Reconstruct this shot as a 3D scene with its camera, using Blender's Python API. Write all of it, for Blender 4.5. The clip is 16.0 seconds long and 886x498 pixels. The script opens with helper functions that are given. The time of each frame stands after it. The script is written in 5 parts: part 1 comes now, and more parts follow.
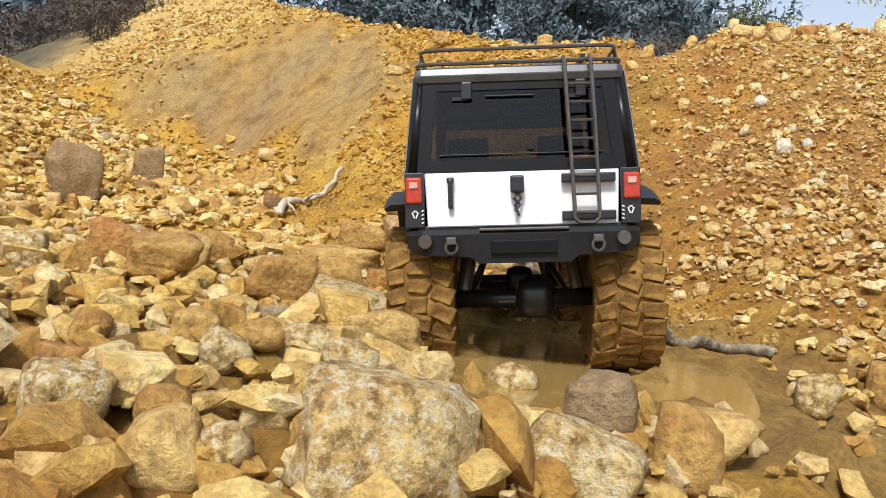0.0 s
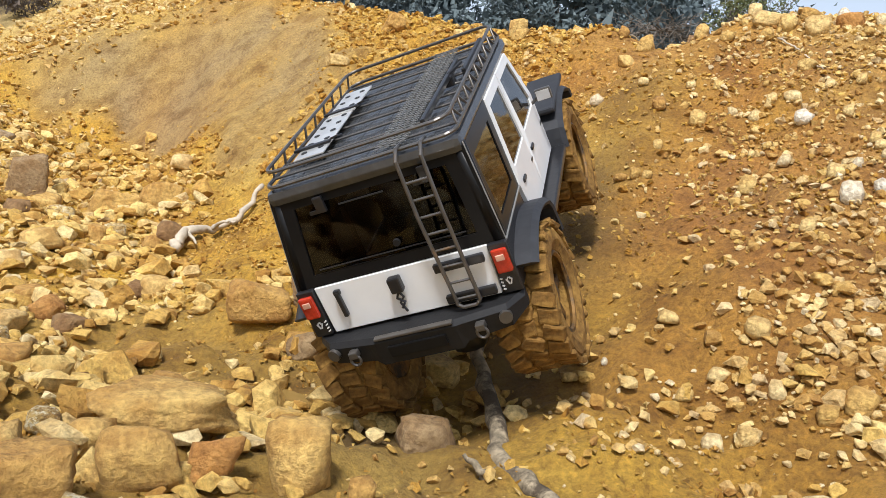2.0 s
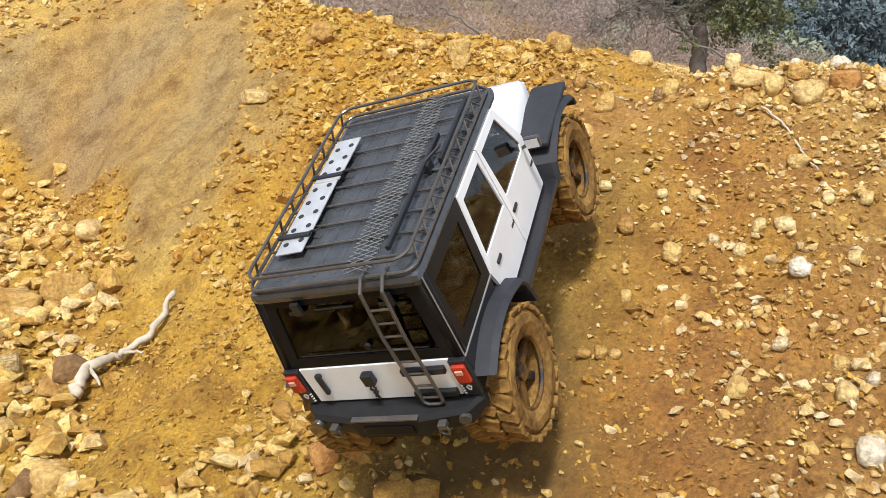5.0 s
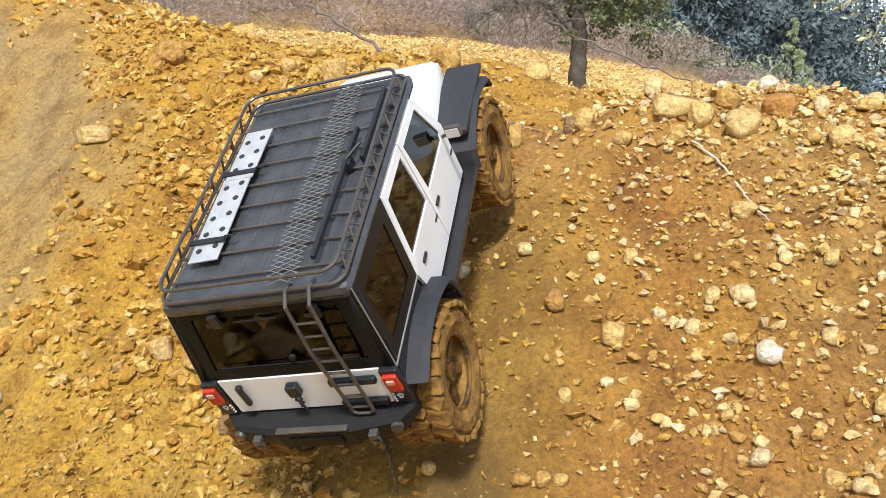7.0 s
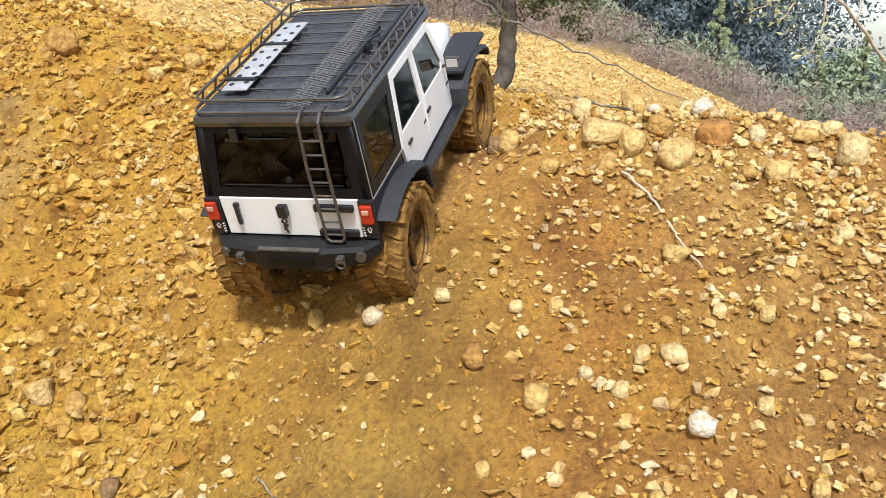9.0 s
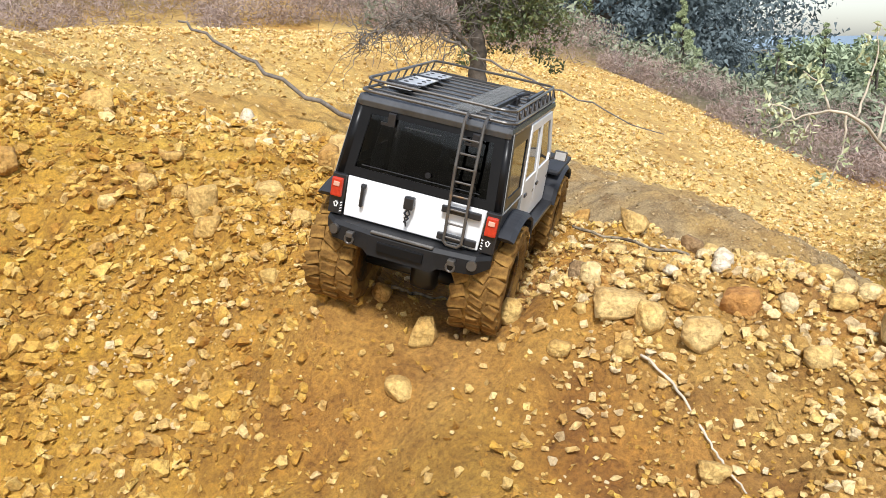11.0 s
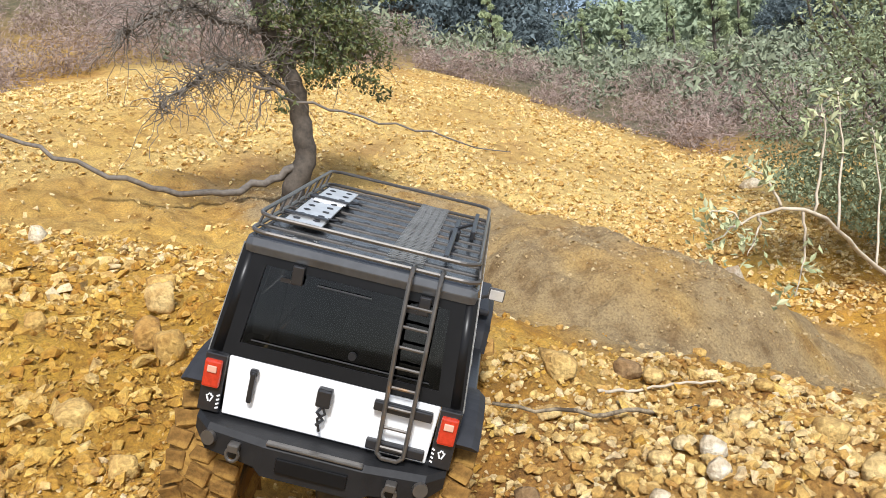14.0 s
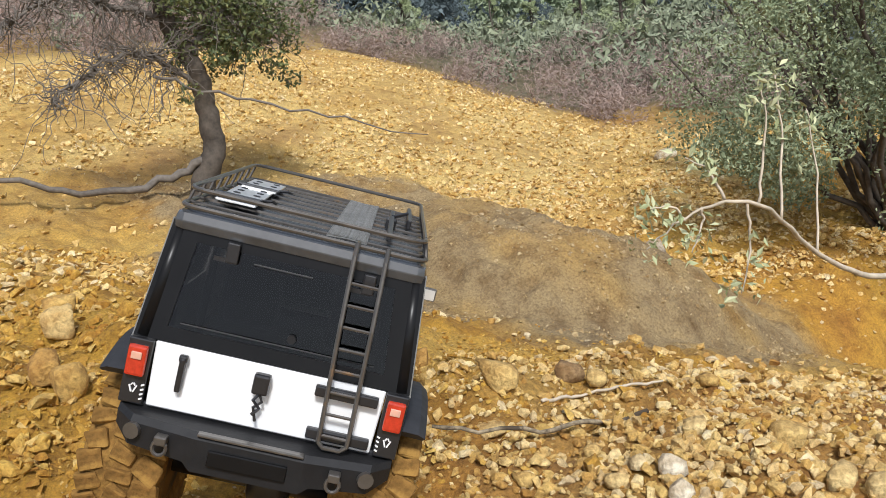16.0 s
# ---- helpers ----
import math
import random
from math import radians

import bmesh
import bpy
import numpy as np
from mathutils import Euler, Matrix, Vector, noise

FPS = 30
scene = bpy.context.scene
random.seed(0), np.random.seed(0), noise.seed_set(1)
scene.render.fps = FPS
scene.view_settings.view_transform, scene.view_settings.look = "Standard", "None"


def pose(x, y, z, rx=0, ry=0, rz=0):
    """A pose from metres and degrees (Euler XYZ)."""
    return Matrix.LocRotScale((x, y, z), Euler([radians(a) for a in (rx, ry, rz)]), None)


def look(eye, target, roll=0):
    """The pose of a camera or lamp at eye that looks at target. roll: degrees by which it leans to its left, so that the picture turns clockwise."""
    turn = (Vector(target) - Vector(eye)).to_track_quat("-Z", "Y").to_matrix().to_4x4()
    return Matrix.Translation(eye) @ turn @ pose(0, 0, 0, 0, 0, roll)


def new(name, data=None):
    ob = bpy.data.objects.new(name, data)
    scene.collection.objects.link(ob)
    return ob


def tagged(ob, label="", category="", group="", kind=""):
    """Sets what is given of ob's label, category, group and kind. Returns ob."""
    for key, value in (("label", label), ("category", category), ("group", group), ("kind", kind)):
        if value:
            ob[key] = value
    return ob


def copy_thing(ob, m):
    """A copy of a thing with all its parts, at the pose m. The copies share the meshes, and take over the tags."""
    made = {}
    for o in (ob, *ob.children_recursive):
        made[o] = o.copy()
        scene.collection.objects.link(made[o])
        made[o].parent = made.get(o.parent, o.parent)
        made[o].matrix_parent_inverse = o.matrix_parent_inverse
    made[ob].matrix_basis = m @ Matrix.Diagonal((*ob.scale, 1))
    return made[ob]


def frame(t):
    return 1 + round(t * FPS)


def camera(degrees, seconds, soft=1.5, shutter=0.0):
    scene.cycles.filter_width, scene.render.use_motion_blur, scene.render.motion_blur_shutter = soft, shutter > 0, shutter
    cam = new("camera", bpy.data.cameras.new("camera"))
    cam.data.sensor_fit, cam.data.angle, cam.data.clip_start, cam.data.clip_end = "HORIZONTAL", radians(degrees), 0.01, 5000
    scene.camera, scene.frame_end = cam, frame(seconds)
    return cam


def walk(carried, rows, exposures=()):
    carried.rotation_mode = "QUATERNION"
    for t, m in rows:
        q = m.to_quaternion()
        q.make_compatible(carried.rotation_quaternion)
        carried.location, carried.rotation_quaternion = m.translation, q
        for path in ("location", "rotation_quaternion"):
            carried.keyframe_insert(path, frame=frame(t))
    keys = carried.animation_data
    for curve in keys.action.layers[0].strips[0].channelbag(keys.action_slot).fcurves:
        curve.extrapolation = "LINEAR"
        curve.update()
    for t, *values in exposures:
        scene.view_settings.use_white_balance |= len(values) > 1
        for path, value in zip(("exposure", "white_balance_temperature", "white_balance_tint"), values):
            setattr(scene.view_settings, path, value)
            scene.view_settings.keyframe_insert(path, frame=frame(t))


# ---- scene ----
import itertools

cam = camera(55, 16.0, soft=0.85)
PATH = [
    (0, (0.0000, 0.0000, 0.0000), (0.0000, 0.9997, -0.0241), 6.53),
    (0.5, (-0.0172, 0.0750, 0.0562), (-0.0379, 1.0739, 0.0157), 7.24),
    (1, (-0.0206, 0.1760, 0.0800), (-0.0406, 1.1740, 0.0208), 7.23),
    (1.5, (0.0077, 0.2975, 0.1005), (0.0228, 1.2949, 0.0295), 6.59),
    (2, (0.0530, 0.4181, 0.1174), (0.0792, 1.4167, 0.0704), 6.82),
    (2.5, (0.0685, 0.4496, 0.1667), (0.0862, 1.4470, 0.0976), 6.34),
    (3, (0.0688, 0.4535, 0.2004), (0.1095, 1.4472, 0.0964), 4.86),
    (3.5, (0.1142, 0.5024, 0.2442), (0.1492, 1.4951, 0.1292), 4.49),
    (3.7, (0.1130, 0.5186, 0.2715), (0.1451, 1.5110, 0.1522), 4.36),
    (5.8, (0.0726, 0.8080, 0.5330), (0.1893, 1.7800, 0.3293), 1.34),
    (6, (0.0747, 0.8454, 0.5309), (0.2245, 1.8159, 0.3419), 2.07),
    (6.5, (0.0865, 0.8787, 0.5493), (0.2728, 1.8416, 0.3541), 1.45),
    (7, (0.0912, 0.8960, 0.5483), (0.2959, 1.8555, 0.3545), 0.63),
    (7.5, (0.1097, 0.9378, 0.4861), (0.3714, 1.8842, 0.2969), 3.83),
    (8, (0.1148, 0.9300, 0.5051), (0.3971, 1.8651, 0.2906), 2.72),
    (8.5, (0.1123, 0.9492, 0.5418), (0.4023, 1.8789, 0.3150), 2.62),
    (9, (0.1324, 0.9922, 0.6126), (0.4155, 1.9233, 0.3823), 1.96),
    (9.5, (0.1358, 1.0339, 0.6617), (0.4284, 1.9620, 0.4312), 1.52),
    (9.7, (0.1323, 1.0445, 0.6790), (0.4312, 1.9701, 0.4467), 1.24),
    (11.8, (0.1726, 1.2459, 0.8737), (0.5274, 2.1501, 0.6359), -2.09),
    (12, (0.1768, 1.2612, 0.8936), (0.5460, 2.1592, 0.6544), -3.34),
    (12.5, (0.1806, 1.2995, 0.9150), (0.5690, 2.1860, 0.6633), -5.14),
    (13, (0.2108, 1.3721, 0.9334), (0.6396, 2.2383, 0.6768), -6.56),
    (13.5, (0.2378, 1.4519, 0.9375), (0.7032, 2.3011, 0.6883), -7.14),
    (14, (0.2626, 1.4944, 0.9400), (0.7425, 2.3337, 0.6846), -7.85),
    (14.5, (0.2704, 1.5058, 0.9515), (0.7602, 2.3348, 0.6815), -8.59),
    (15, (0.2783, 1.5172, 0.9628), (0.7824, 2.3298, 0.6704), -9.34),
    (15.5, (0.2913, 1.5444, 0.9590), (0.8257, 2.3387, 0.6702), -8.93),
    (16, (0.3021, 1.5650, 0.9548), (0.8512, 2.3471, 0.6599), -9.45),
]
walk(cam, [(t, look(e, g, r)) for t, e, g, r in PATH], [(0, 0.36), (1, 0.44), (3.5, 0.43), (7, 0.6), (9.5, 0.6), (12.5, 0.63), (14.5, 0.5), (15.5, 0.38), (16, 0.24)])

# the truck: seconds, place and turn
DRIVE = [
    (0, 0.0557, 0.6907, 0.0538, -0.46, -7.94, -2.46),
    (0.5, 0.0479, 0.8790, 0.0321, 19.40, -20.45, -9.33),
    (1, 0.0518, 0.9215, 0.0528, 19.75, -22.07, -6.43),
    (1.5, 0.0531, 1.0040, 0.0665, 23.25, -21.52, -10.11),
    (2, 0.0355, 1.1105, 0.0662, 29.89, -21.12, -21.10),
    (2.5, 0.0434, 1.1237, 0.0797, 30.03, -19.60, -20.43),
    (3, 0.0456, 1.1934, 0.1042, 32.01, -15.60, -21.64),
    (3.5, 0.0436, 1.2991, 0.1272, 36.11, -15.47, -32.03),
    (3.7, 0.0510, 1.2990, 0.1328, 36.75, -15.25, -30.20),
    (5.8, 0.0890, 1.4777, 0.2764, 34.47, -14.39, -29.19),
    (6, 0.0974, 1.4924, 0.2611, 37.05, -14.98, -28.14),
    (6.5, 0.1094, 1.5189, 0.2569, 39.31, -14.44, -28.76),
    (7, 0.1124, 1.5933, 0.3033, 36.51, -11.41, -30.53),
    (7.5, 0.1246, 1.6925, 0.3154, 35.04, -10.93, -37.00),
    (8, 0.1631, 1.7549, 0.3594, 30.97, -9.66, -36.49),
    (8.5, 0.1903, 1.8101, 0.4055, 28.40, -8.74, -35.78),
    (9, 0.2265, 1.8560, 0.4588, 24.45, -3.64, -33.62),
    (9.5, 0.2542, 1.8790, 0.4908, 23.80, -1.10, -34.98),
    (9.7, 0.2700, 1.8856, 0.5038, 26.16, -1.50, -34.92),
    (11.8, 0.4623, 2.0668, 0.6841, -9.43, 17.21, -36.62),
    (12, 0.4598, 2.0671, 0.6782, -6.80, 17.58, -33.59),
    (12.5, 0.4538, 2.0385, 0.6853, -1.71, 18.25, -35.21),
    (13, 0.4555, 2.0335, 0.6845, -1.11, 19.63, -35.52),
    (13.5, 0.4657, 2.0445, 0.6988, -3.31, 18.80, -36.78),
    (14, 0.4684, 2.0348, 0.7032, -4.22, 20.23, -37.38),
    (14.5, 0.4678, 2.0334, 0.7038, -3.22, 20.19, -37.27),
    (15, 0.4660, 2.0338, 0.7061, -2.49, 20.57, -37.32),
    (15.5, 0.4965, 2.0835, 0.7178, -7.43, 20.28, -37.79),
    (16, 0.5037, 2.0709, 0.7299, -9.19, 23.19, -37.65),
]

# ---- daylight: bright overcast ----
world = bpy.data.worlds.new("world")
scene.world = world
world.use_nodes = True
wn = world.node_tree.nodes
sky = wn.new("ShaderNodeTexSky")
sky.sky_type = "NISHITA"
sky.sun_disc = False
sky.sun_elevation, sky.sun_rotation = radians(52), radians(200)
sky.air_density, sky.dust_density, sky.ozone_density = 1.0, 1.6, 1.0
cloud = wn.new("ShaderNodeHueSaturation")
cloud.inputs["Saturation"].default_value = 0.6
world.node_tree.links.new(sky.outputs[0], cloud.inputs["Color"])
world.node_tree.links.new(cloud.outputs[0], wn["Background"].inputs[0])
wn["Background"].inputs[1].default_value = 0.15
sun = new("sun", bpy.data.lights.new("sun", "SUN"))
sun.data.energy, sun.data.angle, sun.data.color = 3.3, radians(9), (0.975, 0.985, 1.0)
sun.matrix_world = look((-1.7, -4.7, 6.4), (0, 0, 0))


# ---- materials ----
def shader(name, rough=0.8, metal=0.0):
    m = bpy.data.materials.new(name)
    m.use_nodes = True
    p = m.node_tree.nodes["Principled BSDF"]
    p.inputs["Roughness"].default_value, p.inputs["Metallic"].default_value = rough, metal
    return m, m.node_tree.nodes, m.node_tree.links, p


def ramp(nodes, stops):
    r = nodes.new("ShaderNodeValToRGB")
    while len(r.color_ramp.elements) < len(stops):
        r.color_ramp.elements.new(0.5)
    for e, (at, c) in zip(r.color_ramp.elements, stops):
        e.position, e.color = at, (*c, 1)
    return r


def grain(nodes, links, scale, detail=5, coords="Object", rough=0.6):
    tc = nodes.new("ShaderNodeTexCoord")
    n = nodes.new("ShaderNodeTexNoise")
    n.inputs["Scale"].default_value, n.inputs["Detail"].default_value, n.inputs["Roughness"].default_value = scale, detail, rough
    links.new(tc.outputs[coords], n.inputs["Vector"])
    return n


def mixed(nodes, links, fac, a, b, how="MIX"):
    m = nodes.new("ShaderNodeMix")
    m.data_type, m.blend_type = "RGBA", how
    for v, s in ((fac, 0), (a, 6), (b, 7)):
        if hasattr(v, "links"):
            links.new(v, m.inputs[s])
        else:
            m.inputs[s].default_value = v if s == 0 else (*v, 1)
    return m.outputs[2]


def bumped(nodes, links, p, heights, strength, distance):
    b = nodes.new("ShaderNodeBump")
    b.inputs["Strength"].default_value, b.inputs["Distance"].default_value = strength, distance
    links.new(heights, b.inputs["Height"])
    links.new(b.outputs[0], p.inputs["Normal"])


def stone(name, dark, mid, light, spots=None, vary="island", rough=0.85, scale=1.0, pale=0.5):
    """Broken stone: a tint for each piece, veins and stains, fine grain, and pale lichen where given."""
    m, nodes, links, p = shader(name, rough)
    big, fine = grain(nodes, links, 22 * scale, 4), grain(nodes, links, 160 * scale, 6, rough=0.7)
    if vary == "island":
        rnd = nodes.new("ShaderNodeNewGeometry").outputs["Random Per Island"]
    else:
        rnd = nodes.new("ShaderNodeObjectInfo").outputs["Random"]
    tint = ramp(nodes, ((0.0, dark), (0.35, mid), (0.8, light), (1.0, tuple(c + pale * (0.55 - c) for c in light))))
    links.new(rnd, tint.inputs[0])
    stain = ramp(nodes, ((0.38, (0.6, 0.45, 0.27)), (0.6, (1.0, 1.0, 1.0))))
    links.new(big.outputs[0], stain.inputs[0])
    col = mixed(nodes, links, 0.75, tint.outputs[0], stain.outputs[0], "MULTIPLY")
    speck = ramp(nodes, ((0.34, (0.55, 0.47, 0.38)), (0.6, (1.3, 1.26, 1.16))))
    links.new(fine.outputs[0], speck.inputs[0])
    col = mixed(nodes, links, 0.7, col, speck.outputs[0], "MULTIPLY")
    if spots:
        lich = grain(nodes, links, 130 * scale, 10, rough=0.85)
        where = ramp(nodes, ((0.5, (0, 0, 0)), (0.58, (1, 1, 1))))
        links.new(lich.outputs[0], where.inputs[0])
        col = mixed(nodes, links, where.outputs[0], col, spots)
        pit = grain(nodes, links, 120 * scale, 9, rough=0.8)
        hole = ramp(nodes, ((0.41, (0.34, 0.28, 0.19)), (0.5, (1.0, 1.0, 1.0))))
        links.new(pit.outputs[0], hole.inputs[0])
        col = mixed(nodes, links, 0.85, col, hole.outputs[0], "MULTIPLY")
    links.new(col, p.inputs["Base Color"])
    add = nodes.new("ShaderNodeMath")
    add.operation = "ADD"
    links.new(big.outputs[0], add.inputs[0])
    links.new(fine.outputs[0], add.inputs[1])
    bumped(nodes, links, p, add.outputs[0], 1.0, 0.006)
    return m


def plain(name, color, rough=0.5, metal=0.0, scale=80.0, vary=0.25, bump=0.0, dirt=None, dirt_at=0.6, shine=0.5):
    """A made surface: its colour, slight blotches, fine wear, and mud where given."""
    m, nodes, links, p = shader(name, rough, metal)
    p.inputs["Specular IOR Level"].default_value = shine
    n = grain(nodes, links, scale, 6)
    r = ramp(nodes, ((0.3, tuple(c * (1 - vary) for c in color)), (0.7, tuple(min(1, c * (1 + 0.4 * vary)) for c in color))))
    links.new(n.outputs[0], r.inputs[0])
    col = r.outputs[0]
    if dirt:
        d = grain(nodes, links, 30, 8, rough=0.7)
        w = ramp(nodes, ((dirt_at, (0, 0, 0)), (dirt_at + 0.12, (1, 1, 1))))
        links.new(d.outputs[0], w.inputs[0])
        col = mixed(nodes, links, w.outputs[0], col, dirt)
    links.new(col, p.inputs["Base Color"])
    if bump:
        bumped(nodes, links, p, n.outputs[0], bump, 0.002)
    return m


def earth():
    """Ochre soil with rusty, pale and wet grey-brown patches."""
    m, nodes, links, p = shader("ochre_soil", 0.9)
    wide, mid, fine = grain(nodes, links, 1.6, 4), grain(nodes, links, 14, 6, rough=0.65), grain(nodes, links, 150, 8, rough=0.75)
    rust = nodes.new("ShaderNodeAttribute")
    rust.attribute_name = "rust"
    hue = ramp(nodes, ((0.34, (0.46, 0.23, 0.03)), (0.48, (0.57, 0.325, 0.036)), (0.62, (0.62, 0.39, 0.07))))
    links.new(wide.outputs[0], hue.inputs[0])
    red = ramp(nodes, ((0.34, (0.36, 0.14, 0.028)), (0.5, (0.46, 0.22, 0.045)), (0.66, (0.52, 0.3, 0.08))))
    links.new(wide.outputs[0], red.inputs[0])
    tone = mixed(nodes, links, rust.outputs["Fac"], hue.outputs[0], red.outputs[0])
    blot = ramp(nodes, ((0.3, (0.42, 0.3, 0.17)), (0.55, (1.0, 1.0, 1.0)), (0.75, (1.15, 1.1, 0.95))))
    links.new(mid.outputs[0], blot.inputs[0])
    col = mixed(nodes, links, 0.75, tone, blot.outputs[0], "MULTIPLY")
    sp = ramp(nodes, ((0.32, (0.38, 0.3, 0.22)), (0.52, (1.0, 1.0, 1.0)), (0.68, (1.5, 1.45, 1.35))))
    links.new(fine.outputs[0], sp.inputs[0])
    col = mixed(nodes, links, 0.8, col, sp.outputs[0], "MULTIPLY")
    wet = nodes.new("ShaderNodeAttribute")
    wet.attribute_name = "soil"
    col = mixed(nodes, links, wet.outputs["Fac"], col, mixed(nodes, links, 0.8, mixed(nodes, links, 0.8, (0.345, 0.25, 0.125), sp.outputs[0], "MULTIPLY"), blot.outputs[0], "MULTIPLY"))
    shingle = nodes.new("ShaderNodeAttribute")
    shingle.attribute_name = "shingle"
    col = mixed(nodes, links, shingle.outputs["Fac"], col, mixed(nodes, links, 0.6, mixed(nodes, links, 0.8, (0.66, 0.475, 0.17), sp.outputs[0], "MULTIPLY"), blot.outputs[0], "MULTIPLY"))
    mire = nodes.new("ShaderNodeAttribute")
    mire.attribute_name = "mire"
    col = mixed(nodes, links, mire.outputs["Fac"], col, mixed(nodes, links, 0.6, (0.2, 0.115, 0.026), blot.outputs[0], "MULTIPLY"))
    turf = nodes.new("ShaderNodeAttribute")
    turf.attribute_name = "turf"
    litter = ramp(nodes, ((0.35, (0.07, 0.065, 0.03)), (0.65, (0.17, 0.13, 0.07))))
    links.new(mid.outputs[0], litter.inputs[0])
    col = mixed(nodes, links, turf.outputs["Fac"], col, litter.outputs[0])
    links.new(col, p.inputs["Base Color"])
    add = nodes.new("ShaderNodeMath")
    add.operation = "ADD"
    links.new(mid.outputs[0], add.inputs[0])
    links.new(fine.outputs[0], add.inputs[1])
    bumped(nodes, links, p, add.outputs[0], 1.0, 0.01)
    return m


def mud_water():
    m, nodes, links, p = shader("muddy_water", 0.12)
    n = grain(nodes, links, 9, 3)
    r = ramp(nodes, ((0.35, (0.27, 0.165, 0.048)), (0.65, (0.35, 0.225, 0.075))))
    links.new(n.outputs[0], r.inputs[0])
    links.new(r.outputs[0], p.inputs["Base Color"])
    bumped(nodes, links, p, grain(nodes, links, 30, 3).outputs[0], 0.15, 0.003)
    return m


def leafy(name, dark, light, rough=0.6):
    m, nodes, links, p = shader(name, rough)
    g = nodes.new("ShaderNodeNewGeometry")
    r = ramp(nodes, ((0.0, dark), (1.0, light)))
    links.new(g.outputs["Random Per Island"], r.inputs[0])
    links.new(r.outputs[0], p.inputs["Base Color"])
    return m


def tinted_glass(name, color, rough=0.0):
    m, nodes, links, p = shader(name, rough)
    p.inputs["Base Color"].default_value = (*color, 1)
    p.inputs["Transmission Weight"].default_value = 1.0
    p.inputs["IOR"].default_value = 1.35
    return m


SOIL = earth()
WATER = mud_water()
OCHRE = stone("ochre_stone", (0.46, 0.26, 0.055), (0.67, 0.455, 0.125), (0.81, 0.63, 0.26), pale=0.3)
CLOD = stone("clay_clod", (0.46, 0.25, 0.04), (0.57, 0.345, 0.06), (0.66, 0.46, 0.135), rough=0.95, pale=0.15)
CREAM = stone("cream_stone", (0.55, 0.37, 0.11), (0.71, 0.51, 0.19), (0.82, 0.66, 0.34), pale=0.3)
SANDY = stone("tan_grit", (0.36, 0.26, 0.13), (0.46, 0.355, 0.19), (0.54, 0.43, 0.25), rough=0.95, pale=0.2)
PALE = stone("pale_stone", (0.5, 0.29, 0.075), (0.7, 0.49, 0.17), (0.84, 0.67, 0.35), pale=0.35)
OCHRE_ROCK = stone("ochre_rock", (0.46, 0.26, 0.07), (0.58, 0.38, 0.12), (0.68, 0.49, 0.19), vary="object", pale=0.12)
LICHEN_ROCK = stone("lichen_rock", (0.46, 0.31, 0.1), (0.58, 0.42, 0.16), (0.63, 0.48, 0.21), spots=(0.66, 0.59, 0.4), vary="object", pale=0.15)
CREAM_ROCK = stone("cream_rock", (0.55, 0.36, 0.11), (0.7, 0.5, 0.19), (0.8, 0.64, 0.33), vary="object", pale=0.3)
BROWN_ROCK = stone("brown_rock", (0.26, 0.15, 0.06), (0.33, 0.22, 0.11), (0.38, 0.29, 0.17), vary="object")
RUST_ROCK = stone("rusty_rock", (0.42, 0.19, 0.05), (0.5, 0.25, 0.07), (0.5, 0.3, 0.1), vary="object")
WHITE_ROCK = stone("white_quartz", (0.72, 0.62, 0.45), (0.78, 0.71, 0.56), (0.82, 0.77, 0.66), vary="object")
MUD = (0.22, 0.115, 0.03)
BLACK = plain("satin_black_plastic", (0.016, 0.016, 0.018), 0.33, bump=0.15, dirt=(0.12, 0.085, 0.05), dirt_at=0.68)
GLOSS = plain("glossy_black_shell", (0.008, 0.008, 0.0085), 0.3, scale=40, shine=0.16)
WHITE = plain("white_shell_paint", (0.7, 0.7, 0.695), 0.35, scale=25, vary=0.06, dirt=(0.45, 0.36, 0.25), dirt_at=0.70)
GREY_FLARE = plain("dark_grey_flare", (0.026, 0.027, 0.031), 0.6, bump=0.1, dirt=(0.2, 0.14, 0.07), dirt_at=0.7, shine=0.35)
TYRE = plain("muddy_tyre_rubber", (0.2, 0.105, 0.028), 0.95, scale=160, vary=0.5, bump=1.0, dirt=(0.3, 0.17, 0.044), dirt_at=0.47, shine=0.2)
RIM = plain("dark_rim_metal", (0.03, 0.028, 0.027), 0.5, 0.5, dirt=MUD, dirt_at=0.42)
ROOF = plain("weathered_black_roof", (0.05, 0.052, 0.055), 0.27, scale=60, vary=0.35, dirt=(0.18, 0.15, 0.12), dirt_at=0.66, shine=0.8)
STEEL = plain("worn_black_steel", (0.12, 0.11, 0.1), 0.28, 0.55, dirt=(0.25, 0.15, 0.075), dirt_at=0.6)
ALLOY = plain("dull_aluminium", (0.72, 0.72, 0.71), 0.28, 0.6, scale=50, vary=0.22, dirt=(0.33, 0.25, 0.16), dirt_at=0.66)
RED = plain("red_lens", (0.45, 0.035, 0.015), 0.25, scale=300, vary=0.3)
CLEAR = plain("clear_lens", (0.6, 0.33, 0.24), 0.2)
MATTE = plain("scuffed_black_plastic", (0.014, 0.014, 0.015), 0.55, bump=0.3, dirt=(0.14, 0.1, 0.06), dirt_at=0.66, shine=0.25)
GRID = plain("dull_grey_mesh", (0.26, 0.26, 0.25), 0.45, 0.4)
GLASS = tinted_glass("tinted_window", (0.06, 0.06, 0.058), 0.05)
PANE = tinted_glass("smoked_rear_window", (0.08, 0.077, 0.074), 0.04)
SCREEN = tinted_glass("clear_windscreen", (0.8, 0.8, 0.8))
CABIN = plain("cabin_black", (0.02, 0.02, 0.022), 0.6)
